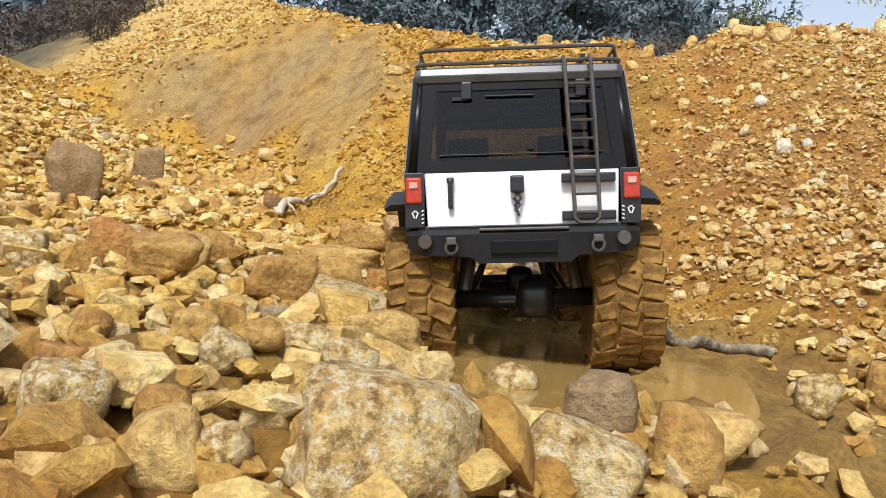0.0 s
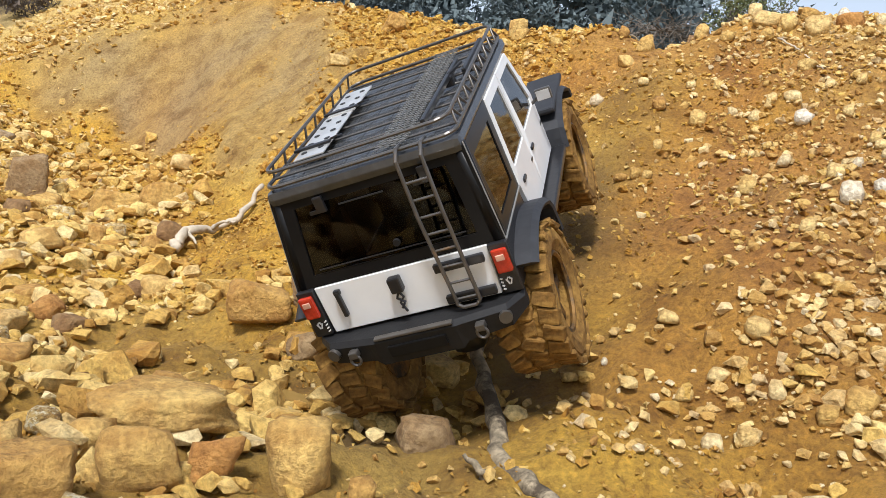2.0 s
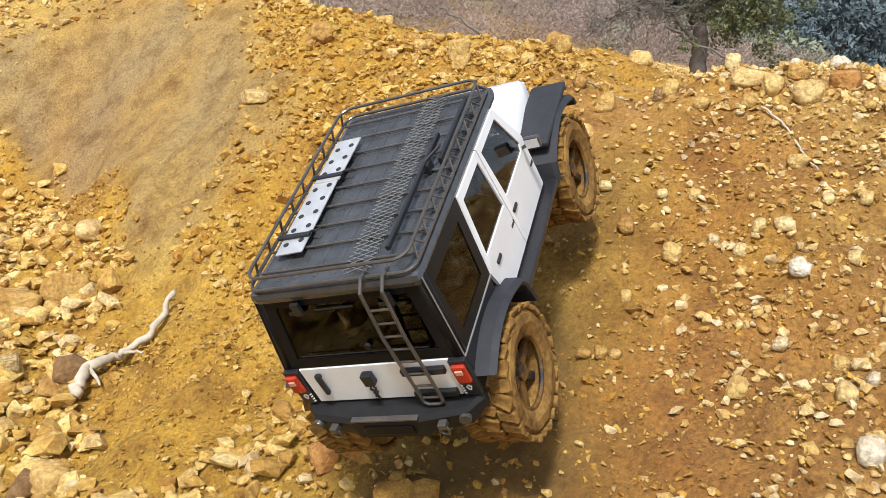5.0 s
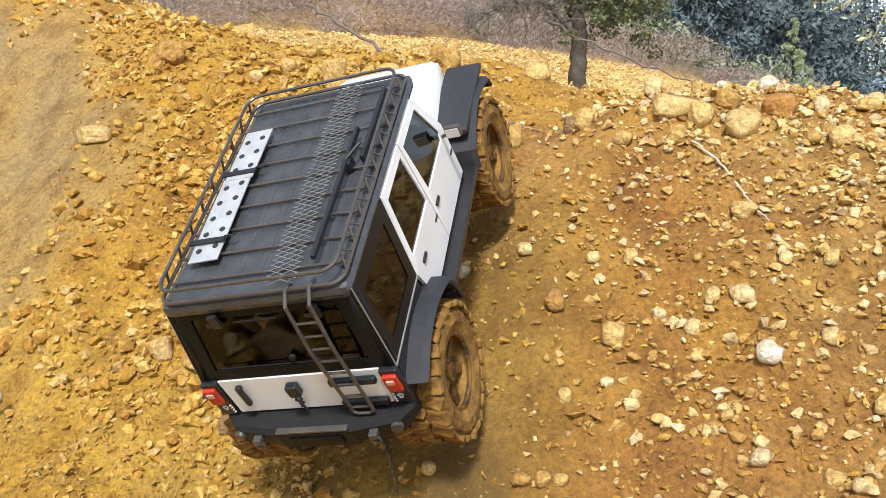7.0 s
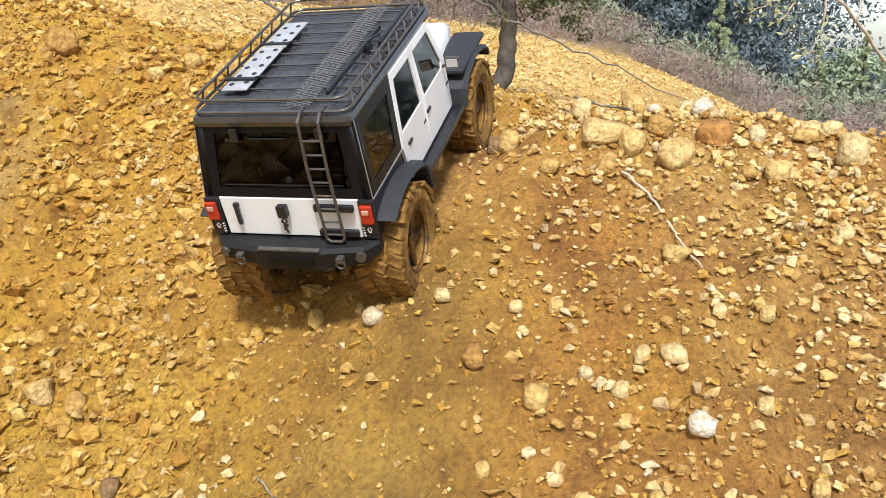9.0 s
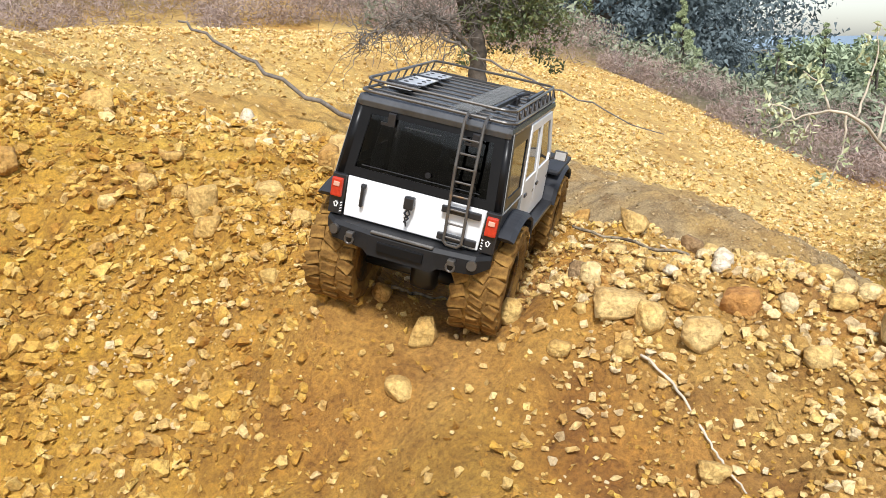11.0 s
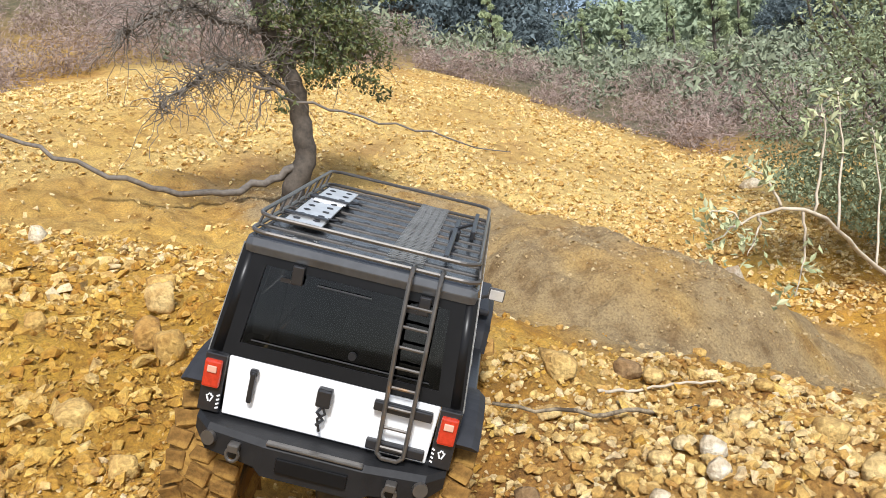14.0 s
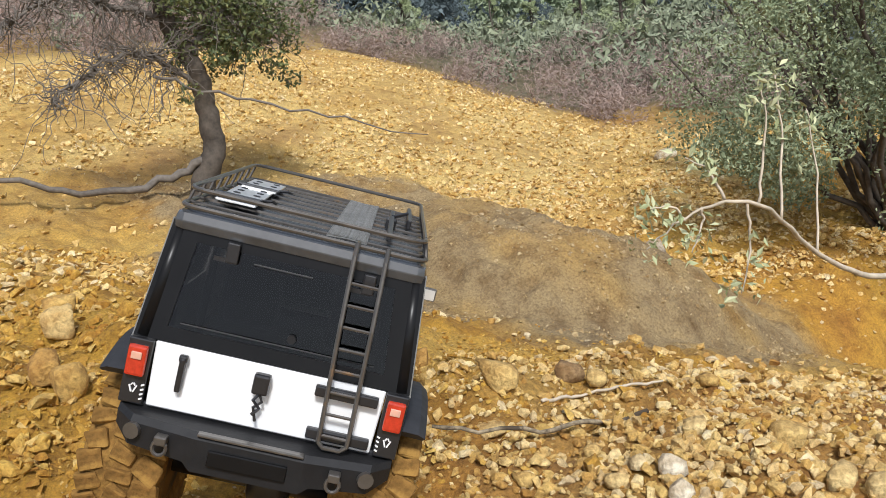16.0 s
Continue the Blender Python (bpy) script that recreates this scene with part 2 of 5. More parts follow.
BARK = plain("grey_brown_bark", (0.09, 0.072, 0.055), 0.9, scale=45, vary=0.5, bump=1.0)
DRIFT = plain("weathered_wood", (0.32, 0.255, 0.165), 0.9, scale=110, vary=0.7, bump=1.0, dirt=(0.06, 0.042, 0.025), dirt_at=0.47)
TWIG_BARK = plain("grey_twig_bark", (0.17, 0.145, 0.12), 0.9, scale=60, vary=0.4)
PALE_WOOD = plain("bleached_wood", (0.52, 0.44, 0.33), 0.8, scale=50, vary=0.35, bump=0.6)
OAK_LEAF = leafy("oak_leaves", (0.05, 0.075, 0.025), (0.16, 0.17, 0.06))
SHRUB_LEAF = leafy("shrub_leaves", (0.13, 0.17, 0.085), (0.33, 0.37, 0.22), 0.85)
SAPLING_LEAF = leafy("pale_sapling_leaves", (0.26, 0.3, 0.14), (0.5, 0.5, 0.3), 0.8)
HEATH = leafy("dry_heather", (0.22, 0.16, 0.135), (0.37, 0.28, 0.235), 0.95)
BRUSH = leafy("dark_dry_brush", (0.05, 0.04, 0.035), (0.15, 0.115, 0.09), 0.9)
SCRUB = leafy("mixed_green_scrub", (0.15, 0.175, 0.115), (0.27, 0.3, 0.19), 0.9)
# needle green with a paling for haze painted in
PINE = leafy("hazy_pine_needles", (0.26, 0.31, 0.16), (0.4, 0.45, 0.25), 0.95)
# forest leaves, lightened and blued to paint in the haze
DARK_WOOD = leafy("haze_blue_forest_leaves", (0.08, 0.11, 0.12), (0.135, 0.17, 0.175), 0.95)
# far woodland green, paled and evened out to stand for haze
FAR_GREEN = leafy("haze_pale_green_leaves", (0.25, 0.31, 0.2), (0.35, 0.41, 0.26), 0.95)
# distance haze is painted as the hill's blue base colour
HILL = plain("haze_blue_hill", (0.2, 0.27, 0.34), 1.0, scale=0.02, vary=0.2)


# ---- the lie of the land ----
def relu(v, k=0.12):
    return 0.5 * (v + np.sqrt(v * v + k * k))


def upper(a, b, k):
    return 0.5 * (a + b + np.sqrt((a - b) ** 2 + k * k))


def lower(a, b, k):
    return 0.5 * (a + b - np.sqrt((a - b) ** 2 + k * k))


def wave(x, y, cell, seed):
    """Smooth random heights from -1 to 1, one knot a cell."""
    x, y = x / cell, y / cell
    i, j = np.floor(x), np.floor(y)
    u, v = x - i, y - j
    u, v = u * u * (3 - 2 * u), v * v * (3 - 2 * v)

    def knot(a, b):
        s = np.sin(a * 127.1 + b * 311.7 + seed * 74.7) * 43758.5453
        return 2 * (s - np.floor(s)) - 1

    return (knot(i, j) * (1 - u) + knot(i + 1, j) * u) * (1 - v) + (knot(i, j + 1) * (1 - u) + knot(i + 1, j + 1) * u) * v


def hump(x, y, cx, cy, rx, ry):
    return np.exp(-(((x - cx) / rx) ** 2) - ((y - cy) / ry) ** 2)


def form(x, y):
    """The large forms: the gully, the bank that the truck climbs, its crest, the bowl behind it and the far slope."""
    gully = -0.10 + 0.12 * relu(y - 1.6) + 0.3 * relu(-x - 0.8) - 0.15 * relu(0.55 - y) - 1.0 * relu(x - 0.45)
    bank = -0.795 + 0.4234 * x + 0.538 * y - 0.10 * np.exp(-(((x + 0.05) / 0.3) ** 2) - ((y - 2.0) / 0.4) ** 2)
    bank = bank - 0.14 * np.tanh(relu(-0.22 - x, 0.08) / 0.12) * np.clip((3.4 - y) / 0.5, 0, 1)
    bank = bank - 0.6 * relu(-0.47 - x, 0.06) * np.clip((3.4 - y) / 0.5, 0, 1)
    bank = bank + 0.045 * hump(x, y, 0.36, 1.78, 0.13, 0.13) + 0.035 * hump(x, y, 0.52, 1.3, 0.2, 0.16) + 0.035 * hump(x, y, 0.02, 1.96, 0.15, 0.14)
    top = 0.60 - 0.47 * relu(x - 0.75 + 0.25 * (y - 2.2), 0.2) + 0.03 * relu(y - 2.6) + 0.38 * relu(0.1 - x, 0.1)
    mound = lower(bank, top, 0.07) - 1.5 * relu(np.hypot(x, y) - 7.0, 0.5)
    far = lower(-0.50 - 0.203 * x + 0.243 * y, 0.92 + 0.3 * relu(y - 8.6, 0.3) * np.clip((4.5 - x) / 3, 0, 1) * (y < 14), 0.3)
    reach = np.hypot(x, y)
    far = far - 0.13 * relu(x - 4.4, 0.4)
    far = far - 0.05 * relu(reach - 12, 3.0)
    far = upper(far, -2.5 + 0 * x, 0.5)
    bowl = upper(far, -0.13 - 0.05 * relu(reach - 12, 3.0), 0.08)
    dome = ((x - 1.86 + 0.15 * (y - 3.3)) / 0.46) ** 2 + ((y - 3.3) / 0.72) ** 2
    bowl = bowl + 0.30 * np.exp(-dome * dome)
    h = upper(gully - 3.0 * relu(y - 4.2), mound, 0.06)
    h = np.where(y > 1.5, upper(h, bowl - 2.0 * relu(2.9 - y + 0.0 * x) - 0.4 * relu(-0.3 - x), 0.05), h)
    h = h - 0.085 * np.exp(-(((x - 0.54) / 0.17) ** 2) - ((y - 2.24) / 0.2) ** 2) - 0.02 * np.exp(-(((x - 0.22) / 0.14) ** 2) - ((y - 1.86) / 0.15) ** 2)
    h = h + 0.055 * np.exp(-(((x - 0.2) / 0.09) ** 2) - ((y - 1.1) / 0.12) ** 2)
    h = h + 0.06 * np.exp(-(((x - 0.36) / 0.09) ** 2) - ((y - 2.13) / 0.1) ** 2) + 0.045 * hump(x, y, 0.6, 1.94, 0.12, 0.1)
    pool = np.exp(-(((x - 0.12) / 0.14) ** 2) - ((y - 0.84) / 0.27) ** 2) + np.exp(-(((x + 0.22) / 0.16) ** 2) - ((y - 1.47) / 0.11) ** 2)
    h = h - 0.03 * np.minimum(pool, 1)
    return upper(h, -4.0 + 0 * x, 0.3)


def foot(x):
    """How far back the gully's rubble reaches at the foot of the smooth bank."""
    return 2.2 + 1.65 * np.clip(-0.31 - x, 0, 0.47) + 0.55 * np.maximum(0, -0.78 - x)


def bare(x, y):
    """1 where soil lies smooth and wet, 0 where stones cover it."""
    u = x + 0.16 * wave(x, y, 0.9, 41) + 0.10 * wave(x, y, 0.34, 31) + 0.06 * wave(x, y, 0.12, 32) + 0.03 * wave(x, y, 0.05, 33)
    v = y + 0.2 * wave(x, y, 0.8, 42) + 0.12 * wave(x, y, 0.41, 34) + 0.06 * wave(x, y, 0.13, 35) + 0.03 * wave(x, y, 0.05, 36)
    smooth = np.clip((u - 1.0) / 0.2, 0, 1) * np.clip((2.5 - u) / 0.15, 0, 1) * np.clip((v - 2.42) / 0.2, 0, 1) * np.clip((5.1 - 0.8 * np.maximum(u - 2.0, 0) - v) / 0.3, 0, 1)
    strip = 0.3 * np.clip((y - 4.2) / 0.3, 0, 1) * np.clip((5.4 - y) / 0.3, 0, 1) * np.clip((1.6 - x) / 0.4, 0, 1)
    smooth = np.maximum(smooth, strip)
    face = 1.6 * np.exp(-((((u + v * 0.25 + 0.02) / 0.62) ** 2) ** 1.5) - (((v - 2.85) / 0.62) ** 2) ** 1.5)
    face = face * np.clip((y + 0.10 * wave(x, y, 0.2, 54) - foot(x)) / 0.12, 0, 1) * np.clip((-0.25 - u) / 0.22, 0, 1)
    return np.clip(smooth + face, 0, 1)


def land(x, y):
    near = np.clip(1.5 - np.hypot(x - 0.3, y - 1.9) / 6, 0.0, 1)
    rough = 0.022 * wave(x, y, 0.21, 1) + 0.013 * wave(x, y, 0.083, 2) + 0.013 * wave(x, y, 0.037, 3) + 0.010 * np.abs(wave(x, y, 0.021, 4))
    track = np.exp(-(((x - 0.13 - 0.42 * (y - 1.3)) / 0.16) ** 2)) * np.clip((y - 1.1) / 0.2, 0, 1) * np.clip((2.4 - y) / 0.2, 0, 1)
    lumpy = np.clip((0.62 - x + 0.25 * (y - 2.0)) / 0.3, 0, 1) * np.clip((y - 1.9) / 0.4, 0, 1) * np.clip((3.5 - y) / 0.4, 0, 1) * (1 - bare(x, y)) * (1 - 0.7 * track)
    rough = rough + lumpy * (0.02 * np.abs(wave(x, y, 0.13, 51)) + 0.016 * np.abs(wave(x, y, 0.06, 52)) - 0.012)
    return form(x, y) + near * rough * (1 - 0.2 * bare(x, y)) * (1 - 0.5 * track) + bare(x, y) * (0.028 * wave(x, y, 0.43, 37) + 0.022 * np.abs(wave(x, y, 0.16, 38)) + 0.012 * np.abs(wave(x, y, 0.07, 53)) * (x > 0.8)) + (1 - near) * 0.12 * wave(x, y, 1.7, 5)


def at(x, y):
    return float(land(np.float64(x), np.float64(y)))


# ---- building helpers ----
def linked(name, verts, faces, material, smooth=False):
    """A mesh object from arrays: verts (n, 3), faces (m, 3 or 4)."""
    verts, faces = np.asarray(verts, np.float32), np.asarray(faces, np.int32)
    me = bpy.data.meshes.new(name)
    me.vertices.add(len(verts))
    me.vertices.foreach_set("co", verts.ravel())
    k = faces.shape[1]
    me.loops.add(faces.size)
    me.loops.foreach_set("vertex_index", faces.ravel())
    me.polygons.add(len(faces))
    me.polygons.foreach_set("loop_start", np.arange(len(faces), dtype=np.int32) * k)
    me.polygons.foreach_set("use_smooth", np.full(len(faces), smooth))
    me.materials.append(material)
    me.update(calc_edges=True)
    return new(name, me)


def part(name, bm, material, parent=None, label="", smooth=False):
    """Links a bmesh as one mesh object, under a thing or a part."""
    me = bpy.data.meshes.new(name)
    bmesh.ops.recalc_face_normals(bm, faces=bm.faces)
    for f in bm.faces:
        f.smooth = smooth
    bm.to_mesh(me)
    bm.free()
    me.materials.append(material)
    ob = new(name, me)
    ob.parent = parent
    return tagged(ob, label)


def add_box(bm, c, s, turn=None, bevel=0.0):
    made = bmesh.ops.create_cube(bm, size=1.0, matrix=Matrix.Translation(c) @ (turn or Matrix()) @ Matrix.Diagonal((*s, 1)))
    if bevel:
        edges = list({e for v in made["verts"] for e in v.link_edges})
        bmesh.ops.bevel(bm, geom=edges, offset=bevel, segments=2, affect="EDGES", profile=0.6)
    return bm


def add_tube(bm, points, radii, sides=8, closed=False):
    """A round bar along points, with one radius or one for each point."""
    pts = [Vector(p) for p in points]
    rad = radii if isinstance(radii, (list, tuple)) else [radii] * len(pts)
    rings, n, side = [], len(pts), None
    for i, p in enumerate(pts):
        a, b = pts[(i - 1) % n if closed else max(i - 1, 0)], pts[(i + 1) % n if closed else min(i + 1, n - 1)]
        d = (b - a).normalized()
        if side is None:
            side = d.orthogonal().normalized()
        side = (side - d * side.dot(d)).normalized()
        up = d.cross(side)
        rings.append([bm.verts.new(p + rad[i] * (math.cos(k * 2 * math.pi / sides) * side + math.sin(k * 2 * math.pi / sides) * up)) for k in range(sides)])
    for i in range(n if closed else n - 1):
        r, q = rings[i], rings[(i + 1) % n]
        for k in range(sides):
            bm.faces.new((r[k], r[(k + 1) % sides], q[(k + 1) % sides], q[k]))
    if not closed:
        bm.faces.new(rings[0][::-1])
        bm.faces.new(rings[-1])
    return bm


def add_plate(bm, outer, inner=None, thick=0.003):
    """A plate from a loop of corners, with a hole of as many corners, given its thickness along its normal."""
    o = [Vector(p) for p in outer]
    normal = (o[1] - o[0]).cross(o[2] - o[0]).normalized() * thick
    loops = [[bm.verts.new(p + s * normal) for p in ring] for ring in ([o, [Vector(p) for p in inner]] if inner else [o]) for s in (0, 1)]
    n = len(o)

    def band(a, b):
        for i in range(n):
            j = (i + 1) % n
            bm.faces.new((a[i], a[j], b[j], b[i]))

    band(loops[0], loops[1])
    if inner:
        band(loops[2], loops[3])
        band(loops[0], loops[2])
        band(loops[1], loops[3])
    else:
        bm.faces.new(loops[0])
        bm.faces.new(loops[1])
    return bm


def thing(name, label, category, group="", kind=""):
    return tagged(new(name), label, category, group, kind)


# ---- ground, one sheet out to the horizon ----
def spread(lo, hi, step, reach):
    core = list(np.arange(lo, hi, step))
    d, out = step, []
    while sum(out) < reach:
        d *= 1.13
        out.append(d)
    steps = np.cumsum(out)
    return np.array([*(lo - steps[::-1]), *core, *(core[-1] + steps)])


gx, gy = spread(-1.1, 2.5, 0.0125, 900), spread(0.1, 4.7, 0.0135, 900)
mx, my = np.meshgrid(gx, gy)
gz = land(mx, my)
nx, ny = len(gx), len(gy)
idx = np.arange(nx * ny).reshape(ny, nx)
quads = np.stack([idx[:-1, :-1], idx[:-1, 1:], idx[1:, 1:], idx[1:, :-1]], -1).reshape(-1, 4)
ground = linked("ground", np.stack([mx, my, gz], -1).reshape(-1, 3), quads, SOIL, True)
damp = ground.data.attributes.new("soil", "FLOAT", "POINT")
low = np.clip((-0.075 - form(mx, my)) / 0.03, 0, 1) * (my < 2) * (my > 0.5)
patch = np.clip(np.clip(0.85 * bare(mx, my) + 0.35 * wave(mx, my, 0.12, 8) * bare(mx, my), 0, 1) + 0.2 * low, 0, 1)
patch = np.maximum(patch, 0.4 * np.clip((my - 4.2) / 0.6, 0, 1) * np.clip(0.7 + 0.6 * wave(mx, my, 0.5, 40), 0, 1))
patch = np.where((mx < 0.2) & (my < 3.8), 0.8 * patch, patch)
damp.data.foreach_set("value", patch.astype(np.float32).ravel())
rusty = ground.data.attributes.new("rust", "FLOAT", "POINT")
stain = np.clip(0.5 + 1.6 * (mx - 0.42) + 0.55 * wave(mx, my, 0.45, 21) + 0.25 * wave(mx, my, 0.11, 22), 0, 1) * np.clip((2.5 - my) / 0.4, 0.25, 1)
rusty.data.foreach_set("value", stain.astype(np.float32).ravel())
shingle = ground.data.attributes.new("shingle", "FLOAT", "POINT")
strewn = np.clip(0.62 + 0.6 * wave(0.35 * mx + 0.3 * my, my - 0.8 * mx, 0.34, 13), 0, 0.95) * np.clip((my - 3.6) / 0.5, 0, 1) * np.clip((9.2 - my) / 0.6, 0, 1) * np.clip((4.8 - mx) / 0.5, 0, 1) * (1 - bare(mx, my))
shingle.data.foreach_set("value", strewn.astype(np.float32).ravel())
mire = ground.data.attributes.new("mire", "FLOAT", "POINT")
rut = 0.95 * np.exp(-(((mx - 0.08 - 0.40 * (my - 1.3)) / 0.16) ** 4)) * np.clip((my - 1.05) / 0.12, 0, 1) * np.clip((2.0 - my) / 0.3, 0, 1) * np.clip(0.75 + 0.5 * wave(mx, my, 0.09, 23), 0, 1) + 0.25 * low
rut = np.maximum(rut, 0.6 * hump(mx, my, -0.05, 1.36, 0.2, 0.1))
mire.data.foreach_set("value", np.clip(rut, 0, 1).astype(np.float32).ravel())
turf = ground.data.attributes.new("turf", "FLOAT", "POINT")
grown = np.maximum(np.clip((np.hypot(mx, my) + 0.6 * wave(mx, my, 0.9, 24) - 9.0) / 1.5, 0, 1), np.clip((mx + 0.3 * wave(mx, my, 0.7, 25) - 4.6) / 0.8, 0, 1))
turf.data.foreach_set("value", np.maximum(grown, np.clip((-1.9 - mx + 0.2 * wave(mx, my, 0.4, 26)) / 0.5, 0, 1) * np.clip((my - 2.2 + 0.5 * wave(mx, my, 0.6, 43)) / 0.7, 0, 1)).astype(np.float32).ravel())
tagged(ground, "ochre clay and rubble bank with bare soil patches", "ground", kind="structure")


def pool(name, cx, cy, rx, ry, z, label):
    bm = bmesh.new()
    ring = [bm.verts.new((cx + rx * math.cos(a) * (1 + 0.1 * math.sin(3 * a)), cy + ry * math.sin(a), z)) for a in np.linspace(0, 2 * math.pi, 40, endpoint=False)]
    face = bm.faces.new(ring)
    bmesh.ops.extrude_face_region(bm, geom=[face])
    bm.verts.ensure_lookup_table()
    for v in bm.verts[40:]:
        v.co.z -= 0.05
    tagged(part(name, bm, WATER), label, "puddle", kind="structure")


pool("water", 0.12, 0.80, 0.17, 0.30, -0.104, "shallow puddle of ochre muddy water")
pool("water", -0.08, 1.36, 0.13, 0.06, -0.1, "thin film of muddy water between stones")


# ---- stones ----
def hull(seed, flat=0.7, count=15, even=0.75):
    """An angular broken stone, one unit across."""
    rnd = random.Random(seed)
    bm = bmesh.new()
    for _ in range(count):
        v = Vector([rnd.gauss(0, 1) for _ in range(3)]).normalized()
        big = max(abs(c) for c in v)
        v = v.lerp(v / big * 0.8, even) * rnd.uniform(0.46, 0.54)
        bm.verts.new((v.x, v.y * rnd.uniform(0.8, 1), v.z * flat))
    out = bmesh.ops.convex_hull(bm, input=bm.verts)
    spare = list({g for g in out["geom_interior"] + out["geom_unused"] if isinstance(g, bmesh.types.BMVert) and g.is_valid})
    bmesh.ops.delete(bm, geom=spare, context="VERTS")
    bmesh.ops.triangulate(bm, faces=bm.faces)
    return bm


def pebble(seed, flat=0.7):
    """A worn stone, one unit across."""
    bm = bmesh.new()
    bmesh.ops.create_icosphere(bm, subdivisions=2, radius=0.5)
    for v in bm.verts:
        n = noise.noise(v.co * 2.6 + Vector((seed * 7.3, 0, 0))) * 0.3 + noise.noise(v.co * 6 + Vector((seed * 3.1, 9, 0))) * 0.1
        v.co *= 1 + n
        v.co.z *= flat
    return bm


def arrays(bm):
    bm.verts.index_update()
    out = np.array([v.co[:] for v in bm.verts]), np.array([[v.index for v in f.verts] for f in bm.faces])
    bm.free()
    return out


ANGULAR = [arrays(hull(s, 0.55 + 0.04 * (s % 6), 15 + s % 5, 0.9)) for s in range(14)]
CRUMB = [arrays(hull(s + 60, 0.7, 7, 0.6)) for s in range(10)]
CHIPPED = [arrays(hull(s + 80, 0.6 + 0.05 * (s % 5), 12, 0.3)) for s in range(12)]
WORN = [arrays(pebble(s, 0.6 + 0.05 * (s % 5))) for s in range(10)]


def scatter(name, count, region, sizes, keep, shapes, material, label, seed, sink=0.15, power=2.2):
    """Joined small stones strewn over a stretch of ground, turned at random and half sunk."""
    rnd = np.random.RandomState(seed)
    x, y = rnd.uniform(region[0], region[1], count), rnd.uniform(region[2], region[3], count)
    ok = rnd.uniform(0, 1, count) < keep(x, y)
    x, y = x[ok], y[ok]
    size = sizes[0] + (sizes[1] - sizes[0]) * rnd.uniform(0, 1, len(x)) ** power
    z = land(x, y)
    which = rnd.randint(0, len(shapes), len(x))
    vs, fs, base = [], [], 0
    for k, (sv, sf) in enumerate(shapes):
        pick = np.where(which == k)[0]
        m = len(pick)
        if not m:
            continue
        a, b = rnd.uniform(0, 2 * np.pi, m), rnd.uniform(-0.7, 0.7, m)
        stretch = rnd.uniform(0.75, 1.25, (m, 1, 3)) * size[pick][:, None, None]
        p = sv[None] * stretch
        cb, sb, ca, sa = np.cos(b)[:, None], np.sin(b)[:, None], np.cos(a)[:, None], np.sin(a)[:, None]
        px, pz = p[..., 0] * cb - p[..., 2] * sb, p[..., 0] * sb + p[..., 2] * cb
        q = np.stack([px * ca - p[..., 1] * sa, px * sa + p[..., 1] * ca, pz], -1)
        q += np.stack([x[pick], y[pick], z[pick] + size[pick] * sink], -1)[:, None]
        vs.append(q.reshape(-1, 3))
        fs.append((sf[None] + base + (np.arange(m) * len(sv))[:, None, None]).reshape(-1, 3))
        base += m * len(sv)
    ob = linked(name, np.concatenate(vs), np.concatenate(fs), material, shapes is WORN)
    return tagged(ob, label, "stones", kind="stuff")


def way(x, y):
    """1 along the worn line that the truck climbs."""
    return np.exp(-(((x - 0.12 - 0.42 * (y - 1.3)) / 0.15) ** 2)) * (y > 1.1)


def on_bank(x, y):
    s = np.clip(form(x, y) * 8 + 1.0, 0, 1) * (1 - 0.85 * way(x, y)) * (1 - 0.9 * bare(x, y))
    clump = np.clip(0.65 + 0.8 * wave(x, y, 0.16, 11), 0.25, 1)
    return s * clump * np.clip(0.35 + 1.2 * (x - 0.25) + 0.5 * wave(x, y, 0.5, 12), 0.22, 1)


def in_gully(x, y):
    wet = np.exp(-(((x - 0.17) / 0.22) ** 4) - ((y - 0.85) / 0.36) ** 4) + np.exp(-(((x + 0.22) / 0.2) ** 2) - ((y - 1.47) / 0.12) ** 2)
    return np.clip((foot(x) - 0.45 * np.clip((x + 0.45) / 0.2, 0, 1) + 0.1 * wave(x, y, 0.2, 54) - y) / 0.15, 0, 1) * np.clip((0.02 + 0.3 * np.clip(y - 1.4, 0, 2) + 0.35 * np.clip(-x - 0.75, 0, 1) - form(x, y)) * 12, 0, 1) * np.clip(1 - 1.3 * wet, 0, 1) * (x < 0.75)


def on_far(x, y):
    return (1 - bare(x, y)) * np.clip(0.68 + 0.75 * wave(0.35 * x + 0.3 * y, y - 0.8 * x, 0.34, 13), 0.12, 1) * ((y > 3.0) | (x > 1.2) | (form(x, y) > 0.52))


def all_over(x, y):
    return (1 - 0.6 * way(x, y)) * (1 - 0.75 * bare(x, y)) * np.clip(0.6 + 0.8 * wave(x, y, 0.25, 14), 0.1, 1)


scatter("gravel", 52000, (-0.9, 1.35, 0.95, 3.0), (0.0035, 0.012), all_over, CRUMB, CLOD, "fine crumbs of ochre stone strewn over the clay", 1, 0.2)
scatter("gravel", 50000, (-0.9, 1.0, 1.1, 3.0), (0.005, 0.02), lambda x, y: np.clip((form(x, y) + 0.05) * 12, 0, 1) * (1 - 0.8 * way(x, y)) * (1 - bare(x, y)) * np.clip((0.22 + 0.5 * (y - 1.3) - x) / 0.25, 0.08, 1) * np.clip(0.6 + 0.9 * wave(x, y, 0.2, 27), 0.1, 1), CRUMB, CLOD, "lumps of crumbling yellow clay on the bank", 21, 0.2, 2.4)
